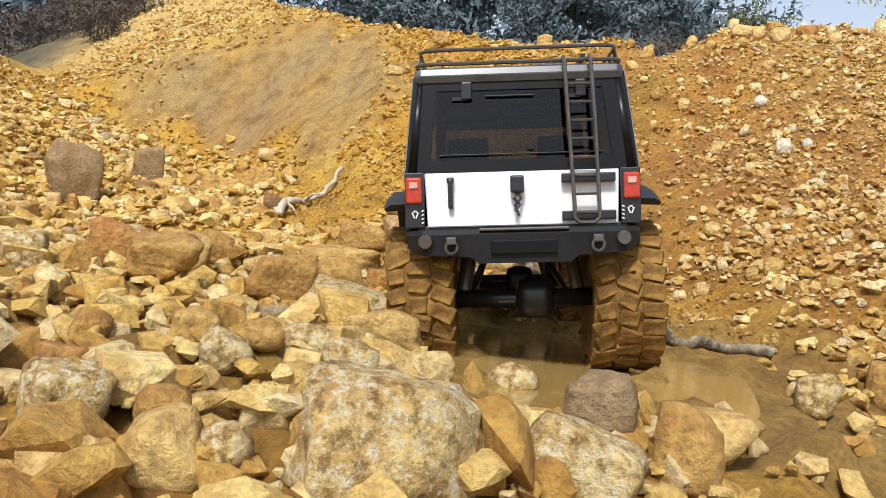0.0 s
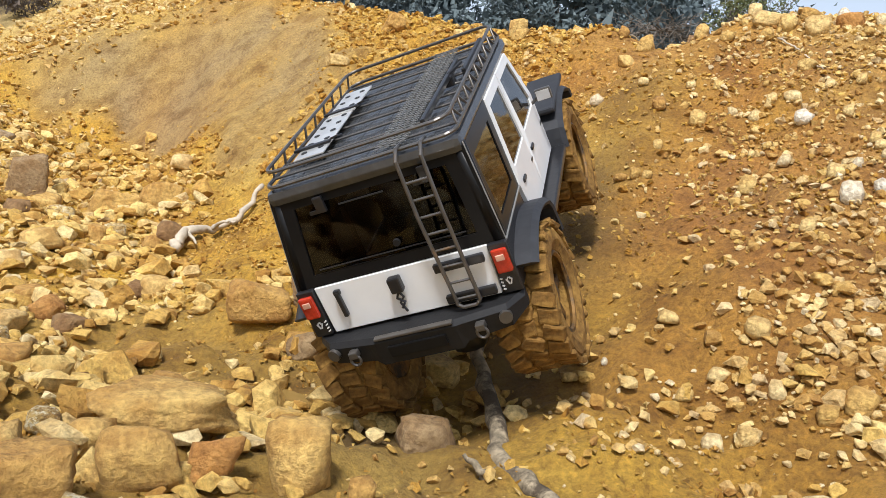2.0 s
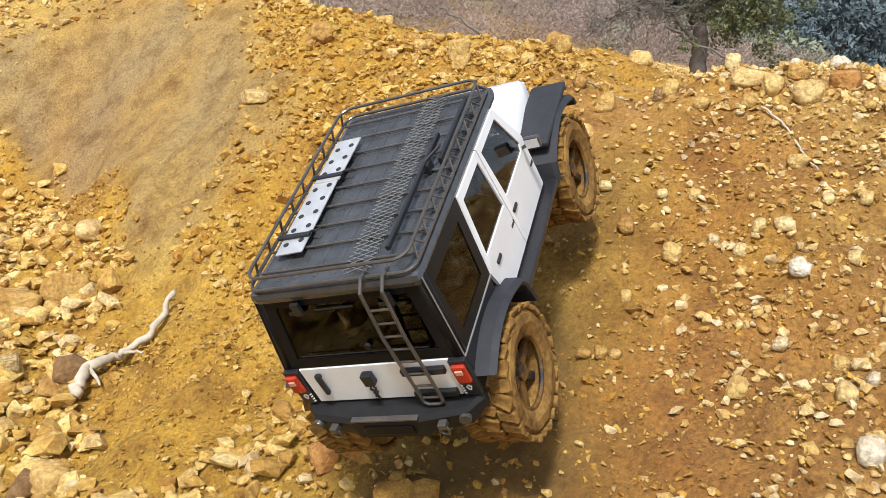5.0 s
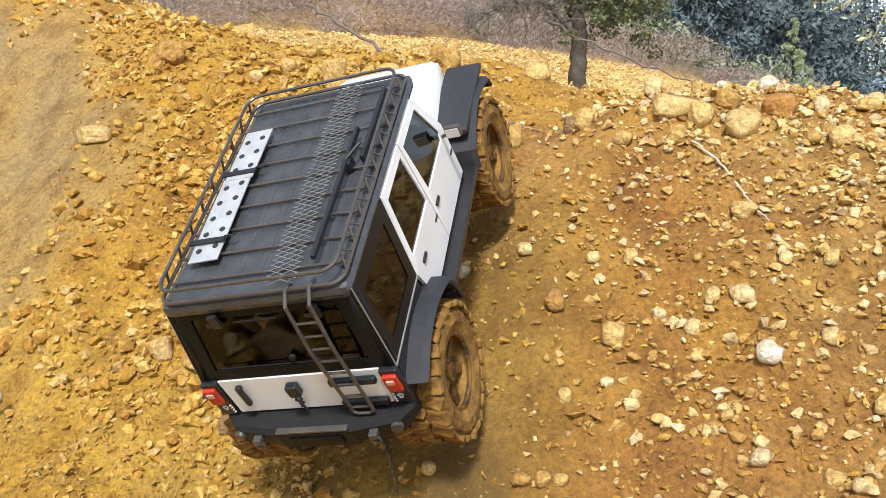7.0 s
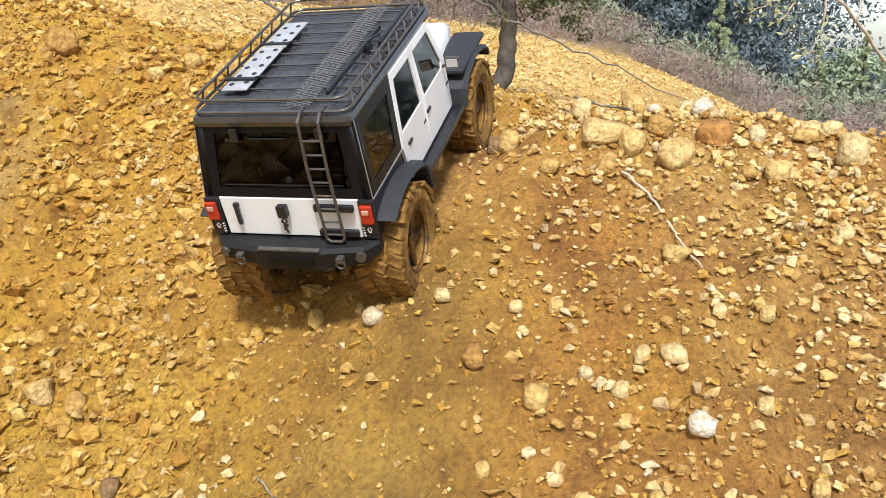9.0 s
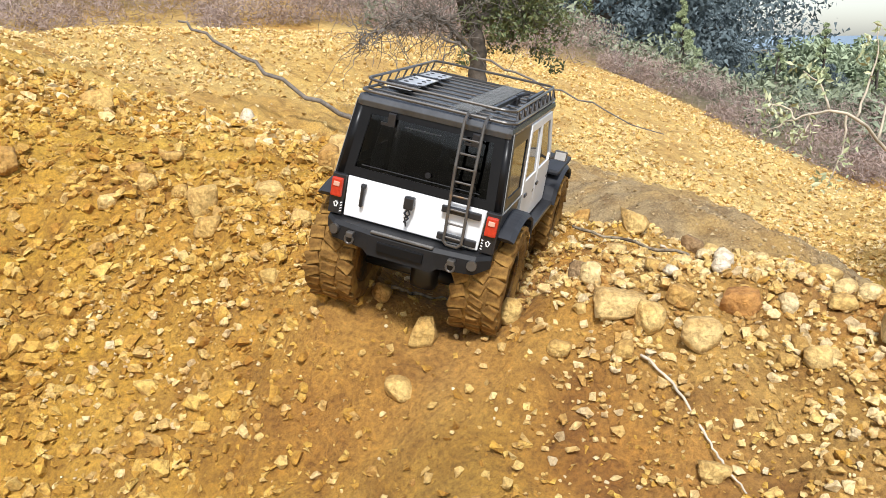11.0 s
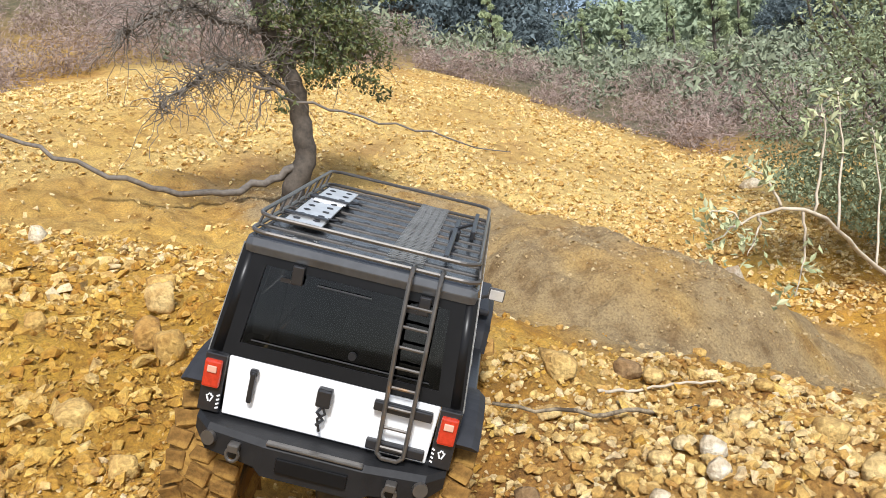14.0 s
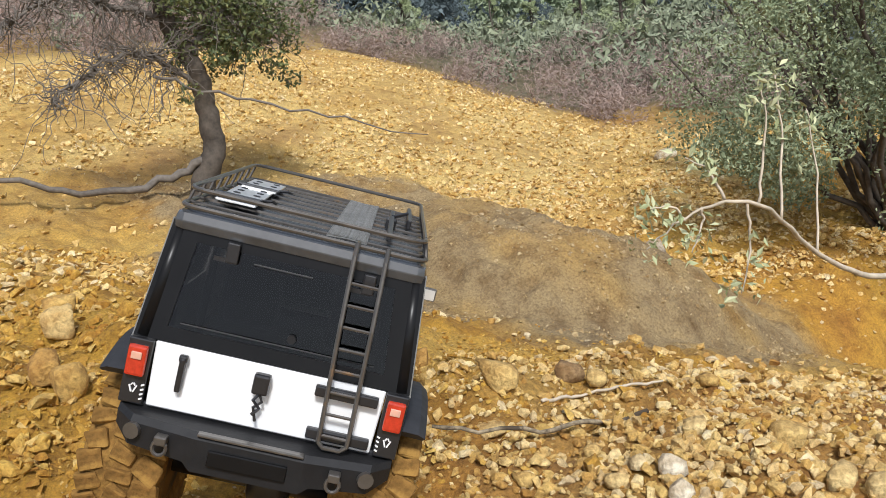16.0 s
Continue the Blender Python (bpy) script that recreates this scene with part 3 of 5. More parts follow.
scatter("gravel", 2000, (-0.5, 0.75, 1.9, 3.4), (0.014, 0.034), lambda x, y: (form(x, y) > 0.12) * (1 - bare(x, y)) * (1 - way(x, y)) * np.clip((0.55 - x + 0.25 * (y - 2.0)) / 0.25, 0, 1), CHIPPED, CLOD, "large broken clods of yellow clay on the bank", 31, 0.12, 2.0)
scatter("gravel", 50000, (0.0, 1.6, 0.95, 2.4), (0.0045, 0.018), on_bank, CHIPPED, PALE, "worn cream and ochre pebbles on the bank", 2, 0.2, 2.6)
scatter("gravel", 9000, (0.45, 1.8, 1.7, 2.6), (0.005, 0.018), lambda x, y: np.clip((form(x, y) - 0.42) * 9, 0, 1) * (1 - way(x, y)) * (1 - bare(x, y)), CHIPPED, CREAM, "pale broken stones heaped along the crest", 3, 0.15, 2.8)
scatter("gravel", 24000, (-1.5, 0.6, 0.2, 3.4), (0.008, 0.03), in_gully, ANGULAR, OCHRE, "broken ochre stones filling the gully", 4, 0.25, 2.0)
scatter("gravel", 3400, (-1.5, 0.15, 0.2, 3.3), (0.025, 0.058), in_gully, ANGULAR, OCHRE, "larger broken stones piled in the gully", 14, 0.2, 1.8)
scatter("gravel", 34000, (-1.9, 1.2, 1.5, 4.2), (0.008, 0.026), lambda x, y: (form(x, y) > 0.12) * (1 - bare(x, y)) * (1 - way(x, y)) * np.clip(0.5 + wave(x, y, 0.3, 15), 0.15, 1) * np.clip((0.55 - x + 0.25 * (y - 2.0)) / 0.3, 0.06, 1), CHIPPED, CLOD, "crumbled ochre stones on the bank", 5, 0.2, 2.6)
scatter("gravel", 95000, (-2.0, 5.2, 3.0, 8.5), (0.011, 0.04), lambda x, y: on_far(x, y) * np.clip((5.0 + 0.4 * wave(x, y, 0.4, 28) - x) / 0.8, 0, 1) * np.clip((8.4 - y) / 0.8, 0, 1) * np.clip((x + 2.0) / 0.4, 0, 1), CRUMB, CREAM, "pale rubble on the far slope", 6, 0.2, 2.5)
scatter("gravel", 34000, (0.9, 2.6, 2.3, 5.2), (0.005, 0.016), lambda x, y: bare(x, y) * np.clip(0.35 + 0.8 * wave(x, y, 0.2, 16), 0.1, 1), CRUMB, SANDY, "tan grit on the bare soil slope", 17)
scatter("gravel", 6000, (0.2, 0.95, 0.35, 1.25), (0.006, 0.026), lambda x, y: np.clip((x - 0.30 - 0.45 * (1.25 - y)) / 0.06, 0, 1) * np.clip(0.6 + wave(x, y, 0.15, 29), 0.2, 1), CHIPPED, PALE, "worn cream pebbles beside the puddle", 22, 0.2, 2.4)
scatter("gravel", 26000, (-3.2, 1.2, -1.6, 3.6), (0.01, 0.04), lambda x, y: (0.3 + 0.6 * (wave(x, y, 0.3, 30) > 0)) * ((x < -1.0) | (y < 0.25)) * np.clip((2.6 - np.hypot(x + 0.5, (y - 1.2) * 0.95) + 0.4 * wave(x, y, 0.5, 44)) / 1.0, 0, 1), CRUMB, OCHRE, "broken ochre stones on the far side of the gully", 23, 0.25, 2.2)
scatter("gravel", 15000, (1.0, 3.7, 2.1, 4.6), (0.008, 0.03), on_far, ANGULAR, PALE, "small pale stones round the bowl", 7, 0.2, 2.0)


ROCK_COUNT = itertools.count(100)
ROCKS = []


def boulder(seed, fine):
    """A broken block of stone: flat faces that meet in worn edges, with pits and grain."""
    rnd = random.Random(seed)
    faces = []
    for axis in range(3):
        for sign in (-1, 1):
            n = Vector([rnd.gauss(0, 0.2) for _ in range(3)])
            n[axis] += sign
            faces.append((n.normalized(), rnd.uniform(0.36, 0.5)))
    for _ in range(10):
        faces.append((Vector([rnd.gauss(0, 1) for _ in range(3)]).normalized(), rnd.uniform(0.42, 0.58)))
    bm = bmesh.new()
    bmesh.ops.create_icosphere(bm, subdivisions=fine, radius=1.0)
    for v in bm.verts:
        d = v.co.normalized()
        reach = sum(max(0.0, n.dot(d) / far) ** 34 for n, far in faces) ** (-1 / 34)
        p = d * reach * 3 + Vector((seed * 1.7, 0, 0))
        v.co = d * (reach + 0.045 * noise.noise(p * 0.9) + 0.03 * noise.noise(p * 3) + 0.02 * noise.noise(p * 8) + 0.012 * noise.noise(p * 17))
    return bm


def rock(material, x, y, wide, deep, high, turn):
    """A single loose rock, bedded in the ground."""
    seed = next(ROCK_COUNT)
    worn = material in (WHITE_ROCK,)
    bm = pebble(seed, 0.9) if worn else boulder(seed, 4 if wide > 0.06 else 3 if wide > 0.028 else 2)
    top = max(v.co.z for v in bm.verts) - min(v.co.z for v in bm.verts)
    across = max(v.co.x for v in bm.verts) - min(v.co.x for v in bm.verts)
    along = max(v.co.y for v in bm.verts) - min(v.co.y for v in bm.verts)
    for v in bm.verts:
        v.co = (v.co.x / across * wide, v.co.y / along * deep, v.co.z / top * high)
    ob = part("rock", bm, material, smooth=True)
    ob.matrix_world = pose(x, y, at(x, y) + 0.3 * high, (seed * 37) % 13 - 6, (seed * 53) % 15 - 7, turn)
    ROCKS.append((x, y, wide))
    return named(ob, material, x, y, wide)


def named(ob, material, x, y, wide):
    kind = {LICHEN_ROCK: "pale lichen-spotted boulder", OCHRE_ROCK: "angular yellow ochre rock", BROWN_ROCK: "brown weathered rock", CREAM_ROCK: "worn cream-coloured stone", RUST_ROCK: "rusty orange broken rock", WHITE_ROCK: "smooth white quartz pebble"}[material]
    bed = "among rubble in the gully" if form(np.float64(x), np.float64(y)) < 0.02 else "bedded in the clay bank"
    return tagged(ob, f"{'large' if wide > 0.08 else 'small' if wide < 0.035 else 'medium'} {kind} {bed}", "rock", "loose rocks")


rock(LICHEN_ROCK, -0.014, 0.371, 0.103, 0.077, 0.063, 2)
rock(LICHEN_ROCK, 0.074, 0.392, 0.071, 0.053, 0.051, -11)
rock(BROWN_ROCK, 0.101, 0.485, 0.043, 0.032, 0.041, -12)
rock(OCHRE_ROCK, 0.148, 0.473, 0.043, 0.032, 0.049, -17)
rock(OCHRE_ROCK, 0.174, 0.512, 0.059, 0.044, 0.033, -19)
rock(LICHEN_ROCK, 0.298, 0.650, 0.039, 0.029, 0.035, -25)
rock(OCHRE_ROCK, 0.467, 0.866, 0.044, 0.033, 0.050, -28)
rock(OCHRE_ROCK, -0.040, 0.662, 0.065, 0.049, 0.041, 3)
rock(OCHRE_ROCK, -0.001, 0.511, 0.037, 0.028, 0.018, 0)
rock(LICHEN_ROCK, -0.043, 0.458, 0.032, 0.024, 0.032, 5)
rock(LICHEN_ROCK, 0.061, 0.599, 0.040, 0.030, 0.024, -6)
rock(OCHRE_ROCK, -0.077, 0.492, 0.027, 0.020, 0.024, 9)
rock(LICHEN_ROCK, -0.083, 0.580, 0.035, 0.026, 0.026, 8)
rock(LICHEN_ROCK, -0.127, 0.524, 0.036, 0.027, 0.030, 14)
rock(OCHRE_ROCK, -0.108, 0.545, 0.028, 0.021, 0.021, 11)
rock(OCHRE_ROCK, -0.271, 0.822, 0.076, 0.057, 0.052, 18)
rock(LICHEN_ROCK, -0.172, 0.406, 0.044, 0.033, 0.041, 23)
rock(OCHRE_ROCK, -0.145, 0.346, 0.037, 0.028, 0.032, 23)
rock(OCHRE_ROCK, -0.111, 0.367, 0.040, 0.030, 0.037, 17)
rock(LICHEN_ROCK, -0.083, 0.371, 0.026, 0.020, 0.029, 13)
rock(OCHRE_ROCK, -0.123, 0.399, 0.027, 0.020, 0.025, 17)
rock(OCHRE_ROCK, -0.114, 0.445, 0.028, 0.021, 0.016, 14)
rock(OCHRE_ROCK, -0.162, 0.442, 0.025, 0.019, 0.015, 20)
rock(BROWN_ROCK, -0.873, 1.978, 0.127, 0.095, 0.159, 24)
rock(BROWN_ROCK, -0.810, 2.291, 0.088, 0.066, 0.110, 19)
rock(RUST_ROCK, -0.385, 1.164, 0.068, 0.051, 0.038, 18)
rock(LICHEN_ROCK, -0.394, 0.807, 0.047, 0.035, 0.045, 26)
rock(RUST_ROCK, -0.368, 0.953, 0.060, 0.045, 0.060, 21)
rock(OCHRE_ROCK, -0.073, 0.401, 0.018, 0.013, 0.019, 10)
rock(RUST_ROCK, -0.222, 0.513, 0.033, 0.025, 0.017, 23)
rock(OCHRE_ROCK, -0.116, 0.574, 0.039, 0.029, 0.016, 11)
rock(OCHRE_ROCK, -0.155, 0.558, 0.034, 0.026, 0.026, 15)
rock(OCHRE_ROCK, -0.226, 0.560, 0.028, 0.021, 0.028, 22)
rock(LICHEN_ROCK, -0.076, 0.864, 0.131, 0.098, 0.055, 8)
rock(OCHRE_ROCK, -0.166, 0.909, 0.075, 0.056, 0.065, 16)
rock(OCHRE_ROCK, -0.113, 0.969, 0.055, 0.041, 0.045, 10)
rock(OCHRE_ROCK, -0.121, 1.054, 0.110, 0.083, 0.046, 10)
rock(RUST_ROCK, -0.072, 0.995, 0.040, 0.030, 0.037, 6)
rock(OCHRE_ROCK, -0.014, 1.010, 0.050, 0.038, 0.063, 2)
rock(OCHRE_ROCK, -0.283, 0.950, 0.062, 0.047, 0.059, 24)
rock(OCHRE_ROCK, -0.271, 1.028, 0.037, 0.028, 0.046, 21)
rock(OCHRE_ROCK, -0.148, 1.519, 0.085, 0.064, 0.060, 7)
rock(RUST_ROCK, -0.080, 1.550, 0.066, 0.050, 0.063, 4)
rock(BROWN_ROCK, -0.158, 0.831, 0.050, 0.038, 0.025, 17)
rock(OCHRE_ROCK, 0.078, 1.305, 0.070, 0.053, 0.029, -4)
rock(BROWN_ROCK, 0.072, 1.123, 0.055, 0.041, 0.039, -4)
rock(OCHRE_ROCK, 0.033, 0.987, 0.019, 0.014, 0.024, -2)
rock(OCHRE_ROCK, -0.615, 2.274, 0.115, 0.086, 0.065, 17)
rock(OCHRE_ROCK, -0.529, 2.313, 0.089, 0.067, 0.075, 15)
rock(BROWN_ROCK, -0.422, 1.253, 0.069, 0.052, 0.029, 24)
rock(OCHRE_ROCK, -0.549, 1.460, 0.051, 0.038, 0.044, 26)
rock(LICHEN_ROCK, 0.031, 0.912, 0.055, 0.041, 0.025, -2)
rock(OCHRE_ROCK, -0.157, 0.994, 0.039, 0.029, 0.029, 13)
rock(LICHEN_ROCK, -0.027, 1.439, 0.047, 0.035, 0.049, 6)
rock(BROWN_ROCK, -0.070, 1.424, 0.040, 0.030, 0.037, 8)
rock(BROWN_ROCK, 0.026, 1.390, 0.045, 0.033, 0.051, 3)
rock(OCHRE_ROCK, 0.018, 1.309, 0.021, 0.016, 0.022, 3)
rock(WHITE_ROCK, 0.512, 1.337, 0.026, 0.022, 0.032, -27)
rock(WHITE_ROCK, 0.562, 1.371, 0.017, 0.015, 0.021, -28)
rock(WHITE_ROCK, 0.554, 1.584, 0.026, 0.022, 0.025, -23)
rock(CREAM_ROCK, 0.540, 1.669, 0.017, 0.013, 0.022, -21)
rock(CREAM_ROCK, 0.446, 1.287, 0.016, 0.012, 0.020, -24)
rock(CREAM_ROCK, 0.339, 1.190, 0.021, 0.016, 0.015, -20)
rock(OCHRE_ROCK, 0.375, 1.203, 0.025, 0.018, 0.021, -22)
rock(CREAM_ROCK, 0.307, 1.177, 0.018, 0.014, 0.014, -18)
rock(CREAM_ROCK, 0.376, 1.147, 0.016, 0.012, 0.020, -24)
rock(OCHRE_ROCK, 0.430, 1.109, 0.028, 0.021, 0.029, -29)
rock(CREAM_ROCK, 0.402, 1.104, 0.018, 0.013, 0.020, -27)
rock(CREAM_ROCK, 0.212, 1.242, 0.019, 0.015, 0.011, -10)
rock(WHITE_ROCK, 0.244, 1.239, 0.007, 0.006, 0.009, -13)
rock(CREAM_ROCK, 0.343, 1.117, 0.018, 0.013, 0.022, -22)
rock(CREAM_ROCK, 0.525, 1.408, 0.021, 0.016, 0.022, -26)
rock(OCHRE_ROCK, 0.452, 1.483, 0.022, 0.016, 0.027, -20)
rock(OCHRE_ROCK, 0.389, 2.001, 0.037, 0.028, 0.025, -12)
rock(CREAM_ROCK, 0.307, 1.259, 0.023, 0.017, 0.015, -16)
rock(CREAM_ROCK, 0.319, 1.129, 0.020, 0.015, 0.019, -20)
rock(WHITE_ROCK, 0.552, 1.412, 0.013, 0.011, 0.017, -43)
rock(CREAM_ROCK, 0.564, 1.653, 0.026, 0.019, 0.019, -32)
rock(CREAM_ROCK, 0.515, 1.659, 0.020, 0.015, 0.019, -29)
rock(CREAM_ROCK, 0.438, 1.681, 0.025, 0.019, 0.031, -24)
rock(OCHRE_ROCK, 0.394, 1.735, 0.021, 0.016, 0.026, -20)
rock(CREAM_ROCK, 0.381, 1.808, 0.019, 0.015, 0.015, -17)
rock(CREAM_ROCK, 0.241, 1.656, 0.016, 0.012, 0.016, -10)
rock(CREAM_ROCK, 0.507, 1.513, 0.018, 0.014, 0.017, -35)
rock(CREAM_ROCK, 0.558, 1.483, 0.020, 0.015, 0.019, -39)
rock(CREAM_ROCK, 0.658, 1.646, 0.015, 0.011, 0.019, -38)
rock(OCHRE_ROCK, 0.624, 1.760, 0.032, 0.024, 0.022, -32)
rock(OCHRE_ROCK, 0.618, 1.938, 0.059, 0.044, 0.037, -27)
rock(CREAM_ROCK, 0.643, 1.908, 0.036, 0.027, 0.038, -29)
rock(OCHRE_ROCK, 0.683, 1.912, 0.033, 0.025, 0.028, -30)
rock(OCHRE_ROCK, 0.680, 1.870, 0.043, 0.032, 0.040, -31)
rock(OCHRE_ROCK, 0.603, 1.893, 0.025, 0.019, 0.025, -27)
rock(OCHRE_ROCK, -0.050, 2.054, 0.036, 0.027, 0.037, 8)
rock(OCHRE_ROCK, -0.006, 2.020, 0.026, 0.020, 0.033, 6)
rock(BROWN_ROCK, 0.040, 1.866, 0.020, 0.015, 0.025, 4)
rock(OCHRE_ROCK, 0.617, 2.504, 0.054, 0.041, 0.047, -18)
rock(OCHRE_ROCK, -0.203, 2.530, 0.064, 0.048, 0.039, 11)
rock(CREAM_ROCK, 0.771, 1.687, 0.017, 0.012, 0.016, -41)
rock(CREAM_ROCK, 0.546, 1.716, 0.009, 0.007, 0.011, -29)
rock(CREAM_ROCK, 0.447, 1.766, 0.015, 0.011, 0.015, -22)
rock(CREAM_ROCK, 0.487, 1.754, 0.015, 0.011, 0.018, -25)
rock(OCHRE_ROCK, 0.316, 1.594, 0.020, 0.015, 0.012, -17)
rock(OCHRE_ROCK, 0.331, 1.576, 0.015, 0.011, 0.018, -19)
rock(OCHRE_ROCK, 0.347, 1.572, 0.015, 0.011, 0.013, -21)
rock(CREAM_ROCK, 0.617, 1.504, 0.016, 0.012, 0.018, -42)
rock(CREAM_ROCK, 0.617, 1.489, 0.016, 0.012, 0.014, -43)
rock(CREAM_ROCK, 0.558, 1.449, 0.014, 0.011, 0.013, -41)
rock(CREAM_ROCK, 0.607, 1.450, 0.017, 0.013, 0.016, -44)
rock(CREAM_ROCK, 0.523, 2.004, 0.026, 0.020, 0.033, -21)
rock(CREAM_ROCK, 0.842, 1.849, 0.031, 0.023, 0.019, -39)
rock(CREAM_ROCK, 0.499, 1.558, 0.013, 0.010, 0.011, -32)
rock(CREAM_ROCK, 0.478, 1.555, 0.010, 0.008, 0.013, -31)
rock(CREAM_ROCK, 0.375, 1.646, 0.014, 0.011, 0.018, -21)
rock(RUST_ROCK, 0.746, 1.893, 0.045, 0.034, 0.036, -35)
rock(CREAM_ROCK, 0.770, 1.800, 0.027, 0.020, 0.027, -40)
rock(WHITE_ROCK, 0.757, 1.947, 0.022, 0.019, 0.023, -34)
rock(WHITE_ROCK, 0.318, 1.853, 0.024, 0.020, 0.024, -13)
rock(CREAM_ROCK, 0.607, 1.978, 0.025, 0.018, 0.031, -27)
rock(OCHRE_ROCK, 0.145, 2.588, 0.031, 0.023, 0.030, -0)
rock(OCHRE_ROCK, -0.088, 2.742, 0.068, 0.051, 0.069, 7)
rock(CREAM_ROCK, 0.856, 1.785, 0.035, 0.026, 0.043, -44)
rock(CREAM_ROCK, 0.629, 1.682, 0.014, 0.011, 0.016, -37)
rock(CREAM_ROCK, 0.611, 1.576, 0.016, 0.012, 0.020, -41)
rock(CREAM_ROCK, 0.493, 1.690, 0.016, 0.012, 0.015, -29)
rock(CREAM_ROCK, 0.671, 2.327, 0.019, 0.014, 0.022, -22)
rock(CREAM_ROCK, 0.788, 1.868, 0.021, 0.016, 0.025, -38)
rock(WHITE_ROCK, 0.695, 1.953, 0.018, 0.016, 0.014, -37)
rock(OCHRE_ROCK, 0.528, 2.882, 0.050, 0.038, 0.030, -12)
rock(OCHRE_ROCK, 0.459, 2.565, 0.041, 0.030, 0.051, -12)
rock(OCHRE_ROCK, 0.222, 2.464, 0.045, 0.034, 0.057, -2)
rock(OCHRE_ROCK, 0.223, 2.401, 0.040, 0.030, 0.034, -2)
rock(OCHRE_ROCK, 0.402, 2.107, 0.025, 0.019, 0.028, -15)
rock(OCHRE_ROCK, 0.433, 2.042, 0.034, 0.025, 0.042, -18)
rock(OCHRE_ROCK, 0.133, 2.636, 0.033, 0.024, 0.032, 2)
rock(OCHRE_ROCK, 0.311, 3.186, 0.039, 0.029, 0.037, -4)
rock(OCHRE_ROCK, 0.350, 2.358, 0.031, 0.023, 0.030, -9)
rock(CREAM_ROCK, 0.548, 1.931, 0.026, 0.020, 0.021, -29)
rock(BROWN_ROCK, 0.519, 2.049, 0.025, 0.019, 0.028, -23)
rock(BROWN_ROCK, 0.632, 2.054, 0.023, 0.017, 0.029, -30)
rock(CREAM_ROCK, 0.873, 1.880, 0.026, 0.020, 0.025, -48)
rock(CREAM_ROCK, 0.877, 1.848, 0.026, 0.020, 0.020, -50)
rock(CREAM_ROCK, 0.768, 1.823, 0.021, 0.016, 0.026, -46)
rock(CREAM_ROCK, 0.087, 2.558, 0.031, 0.023, 0.024, 4)
rock(OCHRE_ROCK, 0.050, 3.267, 0.073, 0.055, 0.062, 4)
rock(OCHRE_ROCK, 0.294, 2.306, 0.015, 0.011, 0.019, -6)
rock(OCHRE_ROCK, 0.188, 2.707, 0.044, 0.033, 0.020, -0)
rock(CREAM_ROCK, 0.737, 1.807, 0.018, 0.013, 0.015, -46)
rock(OCHRE_ROCK, 0.195, 2.562, 0.027, 0.020, 0.025, -1)
rock(OCHRE_ROCK, 0.827, 2.241, 0.044, 0.033, 0.035, -37)
rock(BROWN_ROCK, 0.938, 2.250, 0.037, 0.027, 0.029, -42)
rock(CREAM_ROCK, 0.945, 2.215, 0.025, 0.019, 0.023, -43)
rock(CREAM_ROCK, 1.064, 2.148, 0.026, 0.020, 0.017, -51)
rock(WHITE_ROCK, 0.780, 1.973, 0.024, 0.020, 0.026, -47)
rock(BROWN_ROCK, 2.659, 3.561, 0.088, 0.066, 0.085, -49)
rock(OCHRE_ROCK, 0.502, 2.788, 0.045, 0.034, 0.051, -10)
rock(OCHRE_ROCK, 0.444, 2.610, 0.039, 0.029, 0.044, -9)
rock(OCHRE_ROCK, 0.329, 2.503, 0.046, 0.035, 0.042, -4)
rock(WHITE_ROCK, 3.951, 4.531, 0.129, 0.110, 0.064, -51)
rock(CREAM_ROCK, 0.770, 2.000, 0.019, 0.014, 0.013, -45)
rock(OCHRE_ROCK, 0.771, 2.197, 0.032, 0.024, 0.013, -36)
rock(OCHRE_ROCK, 0.824, 2.401, 0.030, 0.023, 0.034, -32)
rock(CREAM_ROCK, 0.869, 2.019, 0.024, 0.018, 0.018, -49)
rock(CREAM_ROCK, 0.747, 2.005, 0.021, 0.016, 0.016, -44)
rock(CREAM_ROCK, 0.913, 1.951, 0.036, 0.027, 0.023, -55)
rock(CREAM_ROCK, 0.698, 1.996, 0.021, 0.015, 0.015, -41)
rock(CREAM_ROCK, 0.718, 2.090, 0.023, 0.017, 0.013, -37)
rock(WHITE_ROCK, 0.430, 3.715, 0.045, 0.038, 0.052, -4)
rock(CREAM_ROCK, 0.331, 2.821, 0.032, 0.024, 0.036, -3)
rock(CREAM_ROCK, 0.800, 2.086, 0.018, 0.014, 0.016, -42)

# more loose rocks in the gully, from a few shapes
pick = random.Random(77)
stock = []
for material in (OCHRE_ROCK, LICHEN_ROCK, BROWN_ROCK, RUST_ROCK, OCHRE_ROCK, OCHRE_ROCK, LICHEN_ROCK):
    for _ in range(2):
        stock.append((material, rock(material, pick.uniform(-0.9, -0.5), pick.uniform(1.2, 2.0), 0.05, 0.042, 0.034, pick.uniform(0, 360))))
made = 0
while made < 115:
    x, y = pick.uniform(-1.3, 0.42), pick.uniform(0.3, 3.1)
    if in_gully(np.float64(x), np.float64(y)) < 0.6 or (x > -0.02 and pick.random() < 0.7) or any(math.hypot(x - a, y - b) < 0.5 * w + 0.02 for a, b, w in ROCKS):
        continue
    material, model = pick.choice(stock)
    grow = pick.uniform(0.5, 1.0) * (1 + 0.35 * (y > 1.2))
    ob = copy_thing(model, pose(x, y, at(x, y) + 0.010 * grow, pick.uniform(-14, 14), pick.uniform(-14, 14), pick.uniform(0, 360)))
    ob.scale = (grow, grow, grow)
    named(ob, material, x, y, 0.05 * grow)
    made += 1


# ---- radio-controlled truck; origin at the middle of the tailgate's upper edge, y ahead ----
truck = thing("toy_truck", "black and white radio-controlled off-road truck with muddy tyres climbing the bank", "toy truck")


